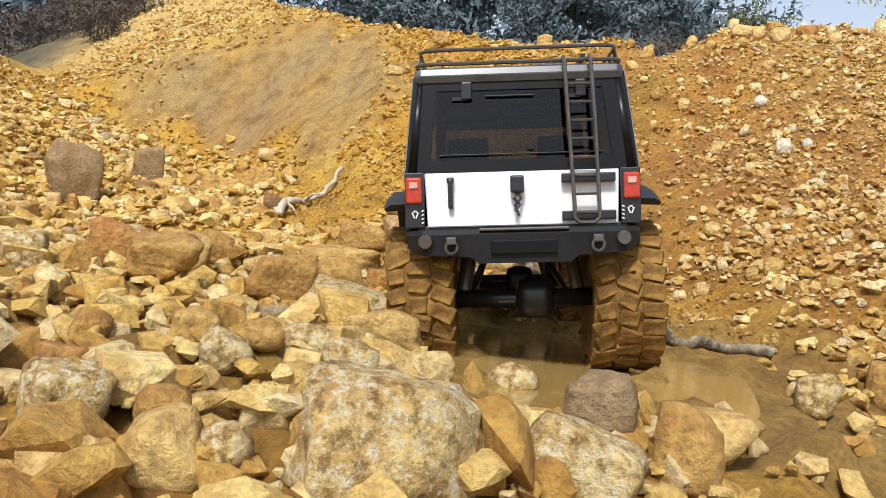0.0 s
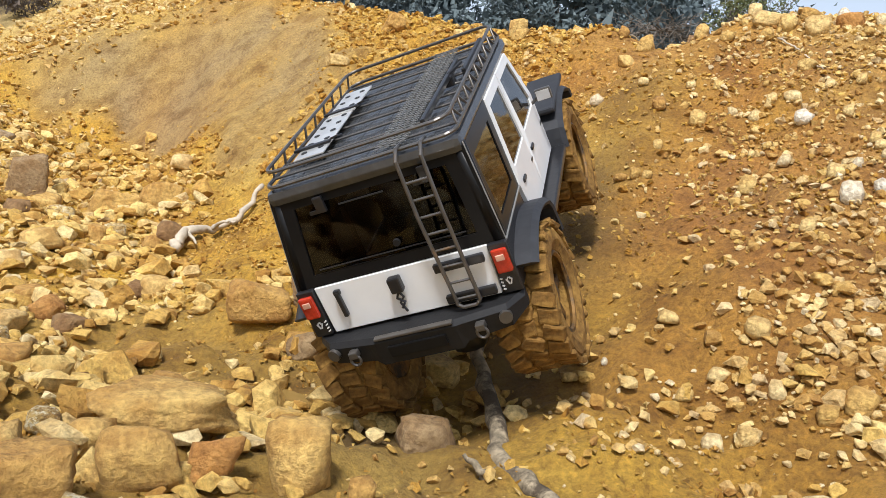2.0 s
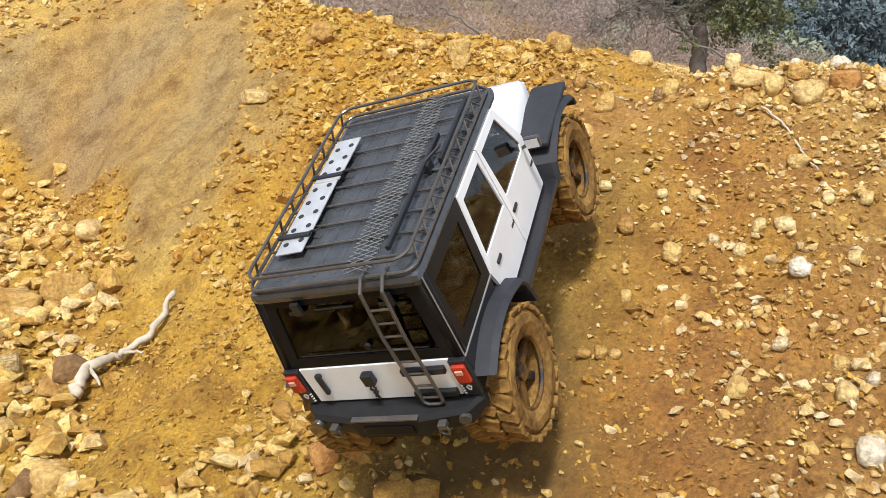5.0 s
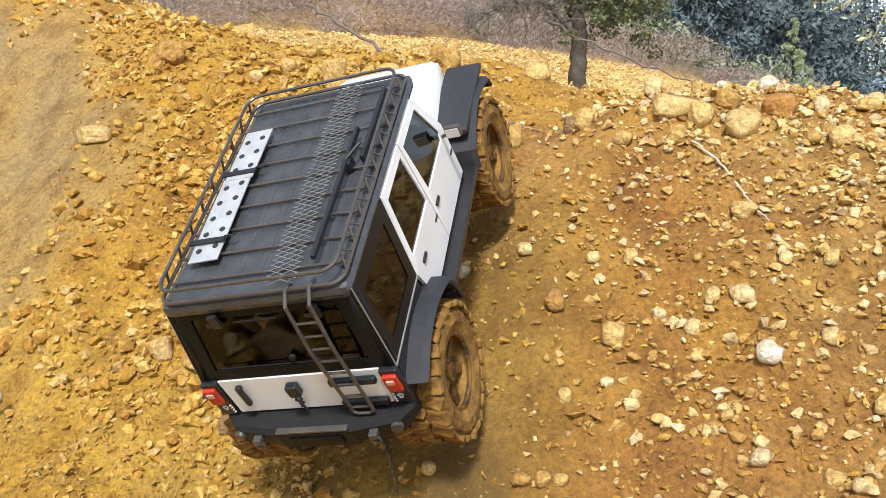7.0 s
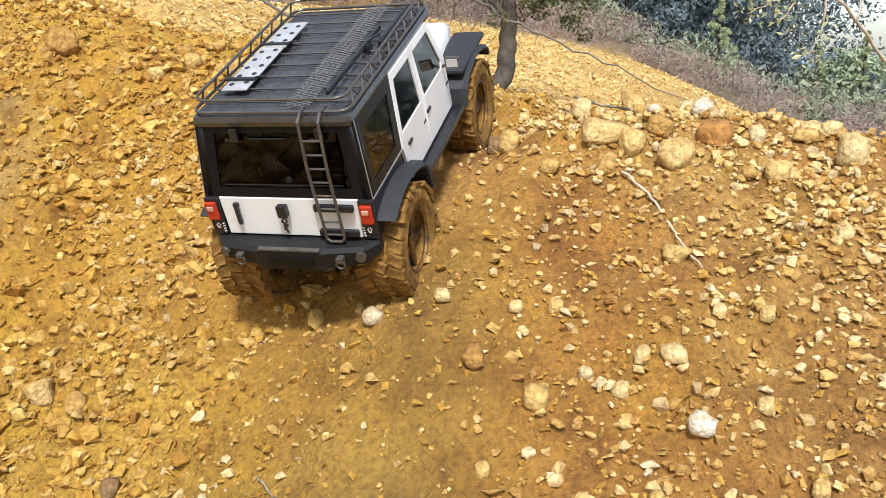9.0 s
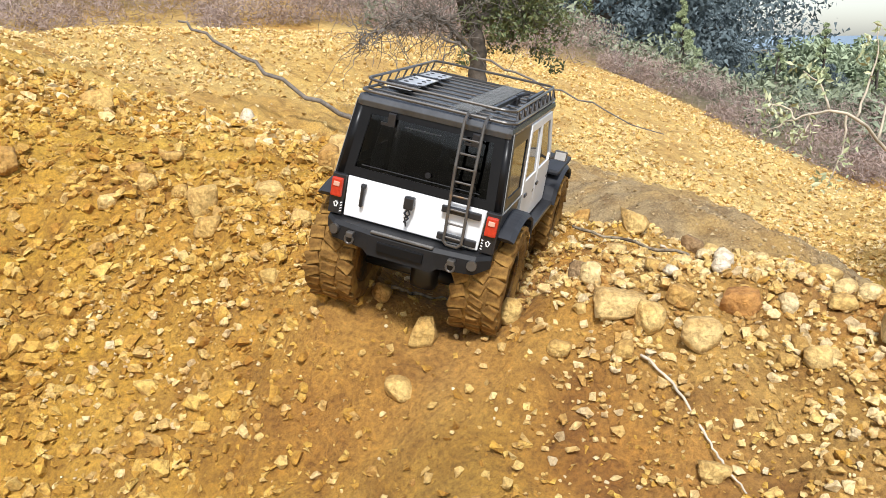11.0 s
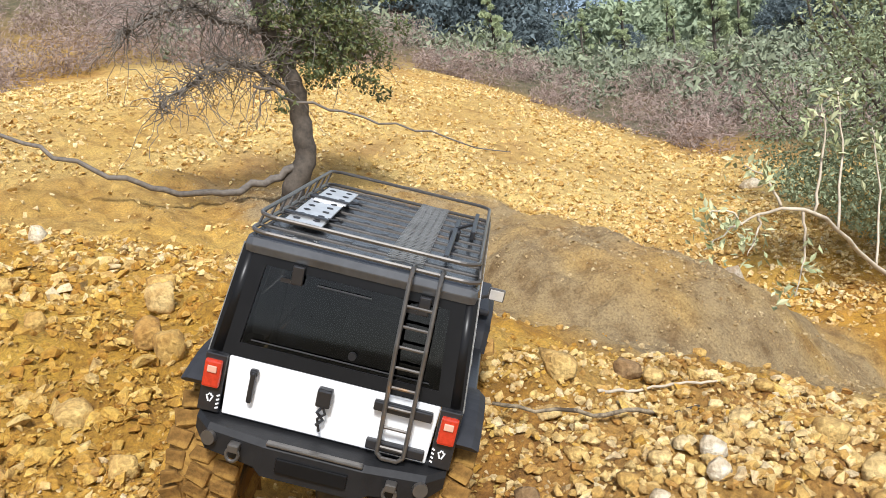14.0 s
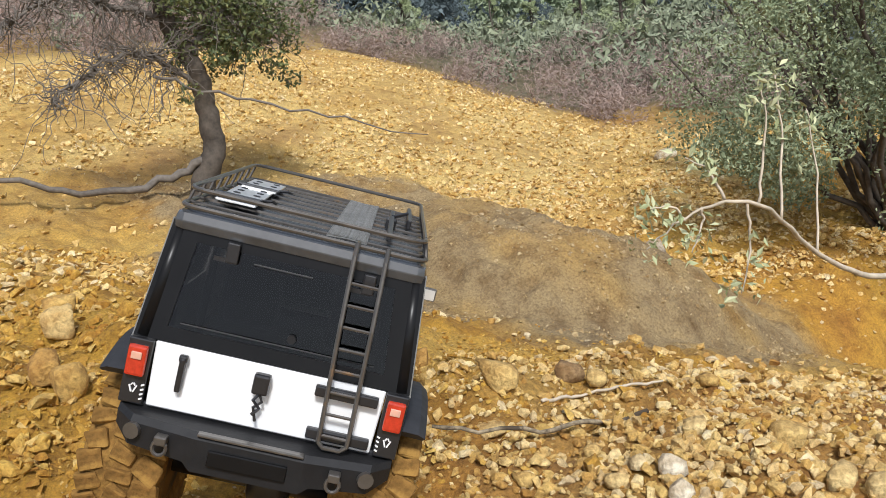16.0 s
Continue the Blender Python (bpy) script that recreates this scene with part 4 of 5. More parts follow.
def side_x(z):
    return 0.0942 - 0.1 * max(0.0, z)


def both(name, build, material, label="", smooth=False):
    for s in (-1, 1):
        bm = bmesh.new()
        build(bm, s)
        made = part(name, bm, material, truck, label, smooth)
        made.visible_shadow = material is not GLASS


def side_plate(bm, s, outer, inner=None, thick=0.003, off=0.0):
    to = lambda ring: [(s * (side_x(z) + off), y, z) for y, z in ring]  # noqa: E731
    add_plate(bm, to(outer), to(inner) if inner else None, thick * -s)


# tub, floor and cabin
bm = bmesh.new()
for s in (-1, 1):
    add_box(bm, (s * 0.0915, 0.05, -0.024), (0.004, 0.094, 0.046), bevel=0.0015)
add_box(bm, (0, 0.2, -0.046), (0.17, 0.4, 0.006), bevel=0.002)
part("body_tub", bm, BLACK, truck, "black plastic tub")
bm = bmesh.new()
for x in (-0.045, 0.045):
    add_box(bm, (x, 0.19, -0.01), (0.045, 0.05, 0.03), bevel=0.006)
    add_box(bm, (x, 0.165, 0.022), (0.042, 0.014, 0.05), pose(0, 0, 0, -12), 0.005)
part("seat", bm, CABIN, truck)
bm = bmesh.new()
for y in (0.1, 0.19):
    add_tube(bm, [(-0.072, y, -0.03), (-0.07, y, 0.06), (-0.06, y, 0.07), (0.06, y, 0.07), (0.07, y, 0.06), (0.072, y, -0.03)], 0.003)
part("roll_cage", bm, CABIN, truck)
bm = bmesh.new()
add_box(bm, (0, 0.27, 0.0), (0.16, 0.04, 0.03), bevel=0.006)
part("dashboard", bm, CABIN, truck)

# hardtop: roof, rear frame with window, quarter panels with windows
bm = bmesh.new()
add_box(bm, (0, 0.148, 0.0805), (0.1735, 0.276, 0.014), bevel=0.0065)
hardtop = part("hardtop", bm, ROOF, truck, "satin black ribbed hardtop roof")
for x in np.linspace(-0.06, 0.06, 7):
    bm = bmesh.new()
    add_box(bm, (x, 0.15, 0.0872), (0.006, 0.25, 0.0016), bevel=0.0007)
    part("roof_rib", bm, ROOF, hardtop)
bm = bmesh.new()
lean = lambda z: 0.0145 * z / 0.085  # noqa: E731
add_plate(bm, [(-0.0945, 0, 0.0), (0.0945, 0, 0.0), (0.0865, lean(0.08), 0.08), (-0.0865, lean(0.08), 0.08)],
          [(-0.074, lean(0.01), 0.010), (0.074, lean(0.01), 0.010), (0.068, lean(0.068), 0.068), (-0.068, lean(0.068), 0.068)], -0.003)
part("rear_frame", bm, GLOSS, truck, "black hardtop frame round the rear window")
bm = bmesh.new()
add_plate(bm, [(-0.0745, lean(0.01) + 0.0015, 0.0095), (0.0745, lean(0.01) + 0.0015, 0.0095), (0.0685, lean(0.068) + 0.0015, 0.0685), (-0.0685, lean(0.068) + 0.0015, 0.0685)], None, -0.0008)
part("rear_window", bm, PANE, truck, "dark tinted rear window").visible_shadow = False
bm = bmesh.new()
add_tube(bm, [(-0.066, lean(0.014) - 0.0012, 0.014), (0.066, lean(0.014) - 0.0012, 0.014)], 0.0006, 5)
add_tube(bm, [(-0.028, lean(0.062) - 0.001, 0.0625), (0.012, lean(0.062) - 0.001, 0.0625)], 0.0008, 5)
add_tube(bm, [(0.008, lean(0.02) - 0.003, 0.02), (0.008, lean(0.02), 0.02)], 0.003, 12)
part("window_wiper_mark", bm, MATTE, truck)
for x in (-0.043, 0.05):
    bm = bmesh.new()
    add_box(bm, (x, lean(0.066) - 0.003, 0.067), (0.0085, 0.004, 0.014), bevel=0.001)
    add_box(bm, (x - 0.006, lean(0.062) - 0.001, 0.061), (0.012, 0.002, 0.003))
    part("window_hinge", bm, BLACK, truck)
both("quarter_panel", lambda bm, s: side_plate(bm, s, [(0.0015, 0.0), (0.0985, 0.0), (0.119, 0.078), (0.0145, 0.078)], [(0.02, 0.011), (0.087, 0.011), (0.102, 0.064), (0.026, 0.064)]), GLOSS, "black hardtop side")
both("quarter_window", lambda bm, s: side_plate(bm, s, [(0.02, 0.011), (0.087, 0.011), (0.102, 0.064), (0.026, 0.064)], None, 0.0008, -0.001), GLASS)
both("corner_pillar", lambda bm, s: add_tube(bm, [(s * 0.0885, 0.0052, 0.0), (s * 0.0806, 0.0195, 0.08)], 0.0064, 14), GLOSS, "rounded black hardtop corner", True)
# the upright grey tube paints in the highlight along the hardtop corner
both("belt_line_and_glint", lambda bm, s: (add_tube(bm, [(s * 0.0947, 0.0, -0.0005), (s * 0.0947, 0.098, -0.0005)], 0.0009, 5), add_tube(bm, [(s * 0.0946, 0.0005, 0), (s * 0.0866, 0.0145, 0.081)], 0.0007, 5)), GRID, "thin grey belt line and painted corner highlight")

# doors with windows
REAR = [(0.0985, 0.0), (0.112, -0.045), (0.1885, -0.045), (0.1885, 0.0765), (0.1195, 0.0765)]
REAR_HOLE = [(0.1095, 0.013), (0.117, 0.0125), (0.1815, 0.0125), (0.1815, 0.068), (0.1255, 0.068)]
FRONT = [(0.190, -0.045), (0.287, -0.045), (0.287, 0.02), (0.258, 0.0765), (0.190, 0.0765)]
FRONT_HOLE = [(0.196, 0.0125), (0.27, 0.0125), (0.2745, 0.02), (0.2525, 0.068), (0.196, 0.068)]
for name, outer, hole, grip in (("rear_door", REAR, REAR_HOLE, 0.125), ("front_door", FRONT, FRONT_HOLE, 0.2)):
    for s in (-1, 1):
        bm = bmesh.new()
        side_plate(bm, s, outer, hole, 0.0035, 0.0012)
        door = part(name, bm, WHITE, truck, "white door with open-framed window")
        bm = bmesh.new()
        side_plate(bm, s, hole, None, 0.0008, -0.0005)
        part("window", bm, GLASS, door).visible_shadow = False
        bm = bmesh.new()
        add_box(bm, (s * 0.0945, grip, -0.006), (0.004, 0.013, 0.004), bevel=0.0012)
        part("handle", bm, BLACK, door, "black door handle")
        bm = bmesh.new()
        for z in (-0.012, -0.034):
            add_box(bm, (s * 0.0935, outer[2][0] - 0.007, z), (0.003, 0.011, 0.004), bevel=0.001)
        part("hinge", bm, BLACK, door)

# bonnet, windscreen and nose
bm = bmesh.new()
add_plate(bm, [(-0.085, 0.289, 0.02), (0.085, 0.289, 0.02), (0.078, 0.26, 0.0765), (-0.078, 0.26, 0.0765)], [(-0.076, 0.2855, 0.027), (0.076, 0.2855, 0.027), (0.071, 0.264, 0.069), (-0.071, 0.264, 0.069)], 0.004)
part("windscreen_frame", bm, WHITE, truck)
bm = bmesh.new()
add_plate(bm, [(-0.076, 0.2855, 0.027), (0.076, 0.2855, 0.027), (0.071, 0.264, 0.069), (-0.071, 0.264, 0.069)], None, 0.0008)
part("windscreen", bm, SCREEN, truck).visible_shadow = False
bm = bmesh.new()
ring = [[bm.verts.new((s * w, y, z)) for s, z in ((-1, -0.03), (-1, t - 0.006), (-0.9, t), (0.9, t), (1, t - 0.006), (1, -0.03))] for y, w, t in ((0.287, 0.075, 0.021), (0.35, 0.07, 0.019), (0.405, 0.064, 0.015), (0.428, 0.061, 0.008))]
for a, b in zip(ring, ring[1:]):
    for i in range(5):
        bm.faces.new((a[i], a[i + 1], b[i + 1], b[i]))
bm.faces.new(ring[-1])
bm.faces.new(ring[0][::-1])
part("bonnet", bm, WHITE, truck, "white bonnet", True)
bm = bmesh.new()
add_box(bm, (0, 0.43, -0.02), (0.12, 0.006, 0.045), bevel=0.002)
part("grille", bm, WHITE, truck)
bm = bmesh.new()
add_box(bm, (0, 0.447, -0.05), (0.15, 0.022, 0.02), bevel=0.005)
part("front_bumper", bm, BLACK, truck)
for s in (-1, 1):
    bm = bmesh.new()
    add_box(bm, (s * 0.109, 0.272, 0.02), (0.017, 0.006, 0.013), bevel=0.002)
    add_tube(bm, [(s * 0.09, 0.277, 0.01), (s * 0.104, 0.273, 0.018)], 0.002, 6)
    mirror = part("mirror", bm, STEEL, truck, "black wing mirror")
    bm = bmesh.new()
    add_box(bm, (s * 0.109, 0.2682, 0.02), (0.014, 0.0012, 0.010))
    part("mirror_glass", bm, ALLOY, mirror, "bright mirror face")

for s in (-1, 1):
    bm = bmesh.new()
    add_box(bm, (s * 0.086, 0.372, -0.0125), (0.043, 0.125, 0.007), bevel=0.003)
    part("front_fender", bm, GREY_FLARE, truck, "dark grey front fender")
bm = bmesh.new()
add_box(bm, (0, 0.36, -0.035), (0.11, 0.13, 0.03), bevel=0.004)
part("engine_bay", bm, BLACK, truck)

# tailgate and its fittings
bm = bmesh.new()
add_plate(bm, [(-0.0785, -0.001, -0.0005), (0.0785, -0.001, -0.0005), (0.0765, -0.004, -0.0445), (-0.0765, -0.004, -0.0445)], None, 0.004)
bmesh.ops.bevel(bm, geom=list(bm.edges), offset=0.0008, segments=1, affect="EDGES")
tailgate = part("tailgate", bm, WHITE, truck, "white tailgate panel")
bm = bmesh.new()
add_box(bm, (-0.0575, -0.0065, -0.018), (0.0042, 0.005, 0.024), bevel=0.0015)
add_box(bm, (-0.0575, -0.0055, -0.007), (0.006, 0.005, 0.005), bevel=0.0015)
part("gate_handle", bm, BLACK, tailgate, "black handle")
bm = bmesh.new()
add_box(bm, (-0.004, -0.008, -0.0115), (0.011, 0.008, 0.014), bevel=0.0018)
add_tube(bm, [(-0.004, -0.009, -0.018), (-0.007, -0.010, -0.023), (-0.002, -0.0095, -0.028), (-0.006, -0.010, -0.033)], 0.0013, 6)
add_tube(bm, [(-0.004, -0.009, -0.018), (-0.001, -0.010, -0.023), (-0.006, -0.0095, -0.028), (-0.003, -0.010, -0.037)], 0.0011, 6)
part("spare_bracket", bm, BLACK, tailgate, "black bracket with hanging cord")
for z in (-0.0075, -0.0375):
    bm = bmesh.new()
    add_box(bm, (0.053, -0.0065, z), (0.043, 0.005, 0.0075), bevel=0.0012)
    part("gate_hinge", bm, BLACK, tailgate)

# tail lamps
for s in (-1, 1):
    bm = bmesh.new()
    add_box(bm, (s * 0.0868, -0.002, -0.0225), (0.0158, 0.006, 0.045), bevel=0.001)
    lamp = part("tail_lamp", bm, BLACK, truck, "tail lamp with red lens on black panel")
    bm = bmesh.new()
    add_box(bm, (s * 0.0872, -0.0065, -0.0145), (0.0128, 0.005, 0.021), bevel=0.0018)
    part("lens", bm, RED, lamp, "red lens")
    bm = bmesh.new()
    add_box(bm, (s * 0.0872, -0.0095, -0.0105), (0.007, 0.0016, 0.005), bevel=0.0006)
    part("reversing_lens", bm, CLEAR, lamp, "clear inset lens")
    bm = bmesh.new()
    for k in (-1, 1):
        add_box(bm, (s * 0.0865 + k * 0.0015, -0.0055, -0.0345), (0.0010, 0.0012, 0.005), pose(0, 0, 0, 0, 22 * k))
        add_box(bm, (s * 0.0865 + k * 0.0009, -0.0055, -0.0315), (0.0009, 0.0012, 0.002), pose(0, 0, 0, 0, -30 * k))
    for k in range(4):
        add_box(bm, (s * 0.0803, -0.0055, -0.031 - 0.0032 * k), (0.0022, 0.0012, 0.0010), pose(0, 0, 0, 0, 25 * s))
    part("decal", bm, WHITE, lamp, "white bars of a worn sticker")

# rear bumper
bm = bmesh.new()
sections = [(-0.0935, -0.004, 0.014), (-0.08, -0.02, 0.02), (-0.042, -0.026, 0.022), (-0.036, -0.027, 0.027), (0.036, -0.027, 0.027), (0.042, -0.026, 0.022), (0.08, -0.02, 0.02), (0.0935, -0.004, 0.014)]
rings = [[bm.verts.new((x, y, z)) for y, z in ((0.004, -0.047), (back + 0.004, -0.047), (back, -0.051), (back + 0.002, -0.047 - h), (0.004, -0.045 - h))] for x, back, h in sections]
for a, b in zip(rings, rings[1:]):
    for i in range(5):
        bm.faces.new((a[i], a[(i + 1) % 5], b[(i + 1) % 5], b[i]))
bm.faces.new(rings[0])
bm.faces.new(rings[-1][::-1])
bumper = part("rear_bumper", bm, MATTE, truck, "scuffed black rear bumper with angled corners")
bm = bmesh.new()
add_box(bm, (0, -0.0268, -0.0615), (0.052, 0.003, 0.011), bevel=0.001)
part("bumper_slot", bm, GLOSS, bumper, "recessed black slot")
bm = bmesh.new()
add_box(bm, (0, -0.025, -0.0475), (0.07, 0.006, 0.0022), bevel=0.0008)
part("bumper_lip", bm, STEEL, bumper, "worn edge of the bumper")
for s in (-1, 1):
    bm = bmesh.new()
    ringpts = [(s * 0.057 + 0.0045 * math.cos(a), -0.029, -0.061 + 0.005 * math.sin(a)) for a in np.linspace(0, 2 * math.pi, 12, endpoint=False)]
    add_tube(bm, ringpts, 0.0013, 6, True)
    add_box(bm, (s * 0.057, -0.027, -0.056), (0.008, 0.008, 0.006), bevel=0.001)
    part("shackle", bm, STEEL, bumper, "steel tow shackle")
    bm = bmesh.new()
    add_tube(bm, [(s * 0.077, -0.019, -0.056), (s * 0.078, -0.0235, -0.056)], 0.0055, 14)
    part("fog_lamp", bm, STEEL, bumper)

# flares and side steps
for y in (0.058, 0.368):
    for s in (-1, 1):
        bm = bmesh.new()
        ends = []
        for a in np.radians(np.linspace(12, 136, 17) if y < 0.2 else np.linspace(32, 158, 17)):
            flat = 1.0 / max(abs(math.sin(a)), abs(math.cos(a)) * 0.82) ** 0.4
            ends.append([bm.verts.new((s * x, y + r * flat * math.cos(a), -0.082 + r * flat * math.sin(a))) for x, r in ((0.084, 0.0715), (0.107, 0.0705), (0.1125, 0.0665), (0.111, 0.064), (0.084, 0.0655))])
        for a, b in zip(ends, ends[1:]):
            for i in range(5):
                bm.faces.new((a[i], a[(i + 1) % 5], b[(i + 1) % 5], b[i]))
        bm.faces.new(ends[0])
        bm.faces.new(ends[-1][::-1])
        part("wheel_flare", bm, GREY_FLARE, truck, "dark grey wheel flare")
for s in (-1, 1):
    bm = bmesh.new()
    add_box(bm, (s * 0.101, 0.21, -0.052), (0.016, 0.175, 0.007), bevel=0.002)
    for y in (0.15, 0.21, 0.27):
        add_box(bm, (s * 0.085, y, -0.053), (0.03, 0.008, 0.006))
    part("side_step", bm, BLACK, truck, "black side step")

# ladder
bm = bmesh.new()
for x0, x1 in ((0.0365, 0.041), (0.0575, 0.0605)):
    add_tube(bm, [(x0 + 0.0005, 0.021, 0.0915), (x0, 0.008, 0.0925), (x0, -0.002, 0.086), (x0 + 0.0015, -0.01, 0.04), (x1, -0.013, -0.03), (x1, -0.0135, -0.040)], 0.0017, 7)
add_tube(bm, [(0.041, -0.0135, -0.040), (0.045, -0.0137, -0.0435), (0.0565, -0.0137, -0.0435), (0.0605, -0.0135, -0.040)], 0.0017, 7)
ladder = part("ladder", bm, STEEL, truck, "black steel rear ladder")
for k in range(8):
    z = 0.068 - 0.0148 * k
    f = (0.09 - z) / 0.13
    bm = bmesh.new()
    add_tube(bm, [(0.0365 + 0.0045 * f, -0.003 - 0.010 * f, z), (0.0575 + 0.003 * f, -0.003 - 0.010 * f, z)], 0.0012, 6)
    part("rung", bm, STEEL, ladder)

# roof rack
def loop(x, y0, y1, z, r, z1=None):
    z1 = z if z1 is None else z1
    pts = []
    for cx, cy, a0 in ((x - r, y1 - r, 0), (-x + r, y1 - r, 90), (-x + r, y0 + r, 180), (x - r, y0 + r, 270)):
        for a in np.radians(np.linspace(a0, a0 + 90, 6)):
            py = cy + r * math.sin(a)
            pts.append((cx + r * math.cos(a), py, z + (z1 - z) * (py - y0) / (y1 - y0)))
    return pts


bm = bmesh.new()
add_tube(bm, loop(0.0845, 0.0125, 0.281, 0.0905, 0.012), 0.0017, 7, True)
rack = part("rack_rail", bm, STEEL, truck, "black tubular roof rack rail")
bm = bmesh.new()
add_tube(bm, loop(0.0815, 0.015, 0.272, 0.1025, 0.014, 0.1055), 0.0016, 7, True)
part("upper_rail", bm, STEEL, rack, "rust-worn upper rack rail")
for k, y in enumerate(np.linspace(0.035, 0.262, 9)):
    bm = bmesh.new()
    add_tube(bm, [(-0.084, y, 0.0905), (0.084, y, 0.0905)], 0.0013, 6)
    part("cross_bar", bm, STEEL, rack)
    bm = bmesh.new()
    add_tube(bm, [(-0.0845, y, 0.0905), (-0.0815, y + 0.004, 0.1035)], 0.0012, 6)
    part("rack_post", bm, STEEL, rack)
    bm = bmesh.new()
    add_tube(bm, [(0.0845, y - 0.009, 0.0905), (0.0815, y, 0.1035), (0.0845, y + 0.011, 0.0905)], 0.0012, 6)
    part("rack_brace", bm, STEEL, rack)
bm = bmesh.new()
for k in range(46):
    y = 0.016 + k * 0.0056
    for a, b in (((0.014, y), (0.042, y + 0.012)), ((0.042, y), (0.014, y + 0.012))):
        d = Vector((b[0] - a[0], b[1] - a[1], 0))
        add_box(bm, ((a[0] + b[0]) / 2, (a[1] + b[1]) / 2, 0.0925), (d.length, 0.0006, 0.0006), pose(0, 0, 0, 0, 0, math.degrees(math.atan2(d.y, d.x))))
part("mesh_strip", bm, GRID, rack, "expanded metal walkway strip")
bm = bmesh.new()
add_box(bm, (0.056, 0.115, 0.0985), (0.004, 0.16, 0.005), bevel=0.001)
add_box(bm, (0.056, 0.15, 0.0945), (0.009, 0.012, 0.01), bevel=0.002)
add_tube(bm, [(0.056, 0.15, 0.1), (0.068, 0.165, 0.104)], 0.0016, 6)
part("lifting_jack", bm, BLACK, rack, "black lifting jack strapped on the rack")
bm = bmesh.new()
add_box(bm, (0.071, 0.2, 0.097), (0.004, 0.1, 0.008), bevel=0.001)
part("tool_bar", bm, BLACK, rack)
for k, (y, turn) in enumerate(((0.105, 2.0), (0.19, 1.0))):
    bm = bmesh.new()
    add_box(bm, (0, 0, 0), (0.029, 0.105 if k == 0 else 0.07, 0.0016), bevel=0.0006)
    board = part("traction_board", bm, ALLOY, rack, "drilled aluminium traction board")
    board.matrix_basis = pose(-0.058, y, 0.0945 + 0.001 * k, 0, 0, turn)
    for i in range(5 if k == 0 else 3):
        for x in (-0.0075, 0.0075):
            bm = bmesh.new()
            yy = (-0.04 if k == 0 else -0.022) + i * 0.02 + (0.004 if x > 0 else 0)
            add_tube(bm, [(x, yy, 0.0006), (x, yy, 0.0014)], 0.0028, 12)
            part("hole", bm, CABIN, board)
for y in (0.075, 0.163):
    bm = bmesh.new()
    add_box(bm, (-0.059, y, 0.0965), (0.036, 0.006, 0.0025), bevel=0.001)
    add_tube(bm, [(-0.042, y + 0.003, 0.097), (-0.034, y + 0.001, 0.0985), (-0.031, y + 0.005, 0.097)], 0.0011, 5)
    part("strap", bm, BLACK, rack, "black strap")

# chassis and axles
bm = bmesh.new()
for s in (-1, 1):
    add_box(bm, (s * 0.028, 0.21, -0.062), (0.006, 0.4, 0.016), bevel=0.0015)
add_box(bm, (0, 0.2, -0.07), (0.05, 0.09, 0.018), bevel=0.004)
part("chassis", bm, BLACK, truck)
for y in (0.058, 0.368):
    bm = bmesh.new()
    add_tube(bm, [(-0.068, y, -0.107), (0.068, y, -0.107)], 0.008, 10)
    add_box(bm, (0.012, y, -0.107), (0.034, 0.036, 0.036), bevel=0.012)
    part("axle", bm, BLACK, truck, "black axle housing", True)
    for s in (-1, 1):
        bm = bmesh.new()
        add_tube(bm, [(s * 0.05, y, -0.1), (s * 0.04, y + (0.012 if y < 0.2 else -0.012), -0.045)], 0.0065, 10)
        part("shock_absorber", bm, STEEL, truck)
        bm = bmesh.new()
        mid = 0.17 if y < 0.2 else 0.26
        add_tube(bm, [(s * 0.045, y, -0.112), (s * 0.03, mid, -0.074)], 0.0032, 8)
        part("suspension_link", bm, STEEL, truck)

# wheels: tyre with three rows of lugs, and rim
def tyre_mesh():
    bm = bmesh.new()
    profile = [(-0.024, 0.037), (-0.028, 0.046), (-0.0275, 0.055), (-0.023, 0.0590), (-0.01, 0.0605), (0.01, 0.0605), (0.023, 0.0590), (0.0275, 0.055), (0.028, 0.046), (0.024, 0.037)]
    n = 40
    rings = [[bm.verts.new((x, r * math.cos(a), r * math.sin(a))) for x, r in profile] for a in np.linspace(0, 2 * math.pi, n, endpoint=False)]
    for i in range(n):
        a, b = rings[i], rings[(i + 1) % n]
        for k in range(len(profile)):
            bm.faces.new((a[k], a[(k + 1) % len(profile)], b[(k + 1) % len(profile)], b[k]))
    for v in bm.verts:
        v.co *= 1 + 0.045 * noise.noise(v.co * 90)
    return bm


def lug_mesh(seed, w, d):
    """One tread block, swollen and worn out of shape by dried mud."""
    rnd = random.Random(seed)
    bm = bmesh.new()
    add_box(bm, (0, 0, 0), (w * rnd.uniform(0.78, 1.08), d * rnd.uniform(0.75, 1.1), 0.0058), None, 0.0018)
    for v in bm.verts:
        p = v.co * 130 + Vector((seed * 3.7, 0, 0))
        v.co += 0.0034 * Vector((noise.noise(p), noise.noise(p + Vector((0, 9, 0))), 0.6 * noise.noise(p + Vector((0, 0, 9)))))
    me = bpy.data.meshes.new("tread_lug")
    bm.to_mesh(me)
    bm.free()
    me.materials.append(TYRE)
    return me


def rim_mesh(s):
    bm = bmesh.new()
    for a in range(0, 360, 60):
        add_box(bm, (0, 0, 0), (0.006, 0.009, 0.034), pose(0, 0, 0, a) @ pose(s * 0.012, 0, 0.019), 0.0015)
    add_tube(bm, [(-0.024, 0, 0), (0.004, 0, 0)] if s > 0 else [(-0.004, 0, 0), (0.024, 0, 0)], 0.036, 28)
    add_tube(bm, [(s * 0.004, 0, 0), (s * 0.018, 0, 0)], 0.009, 12)
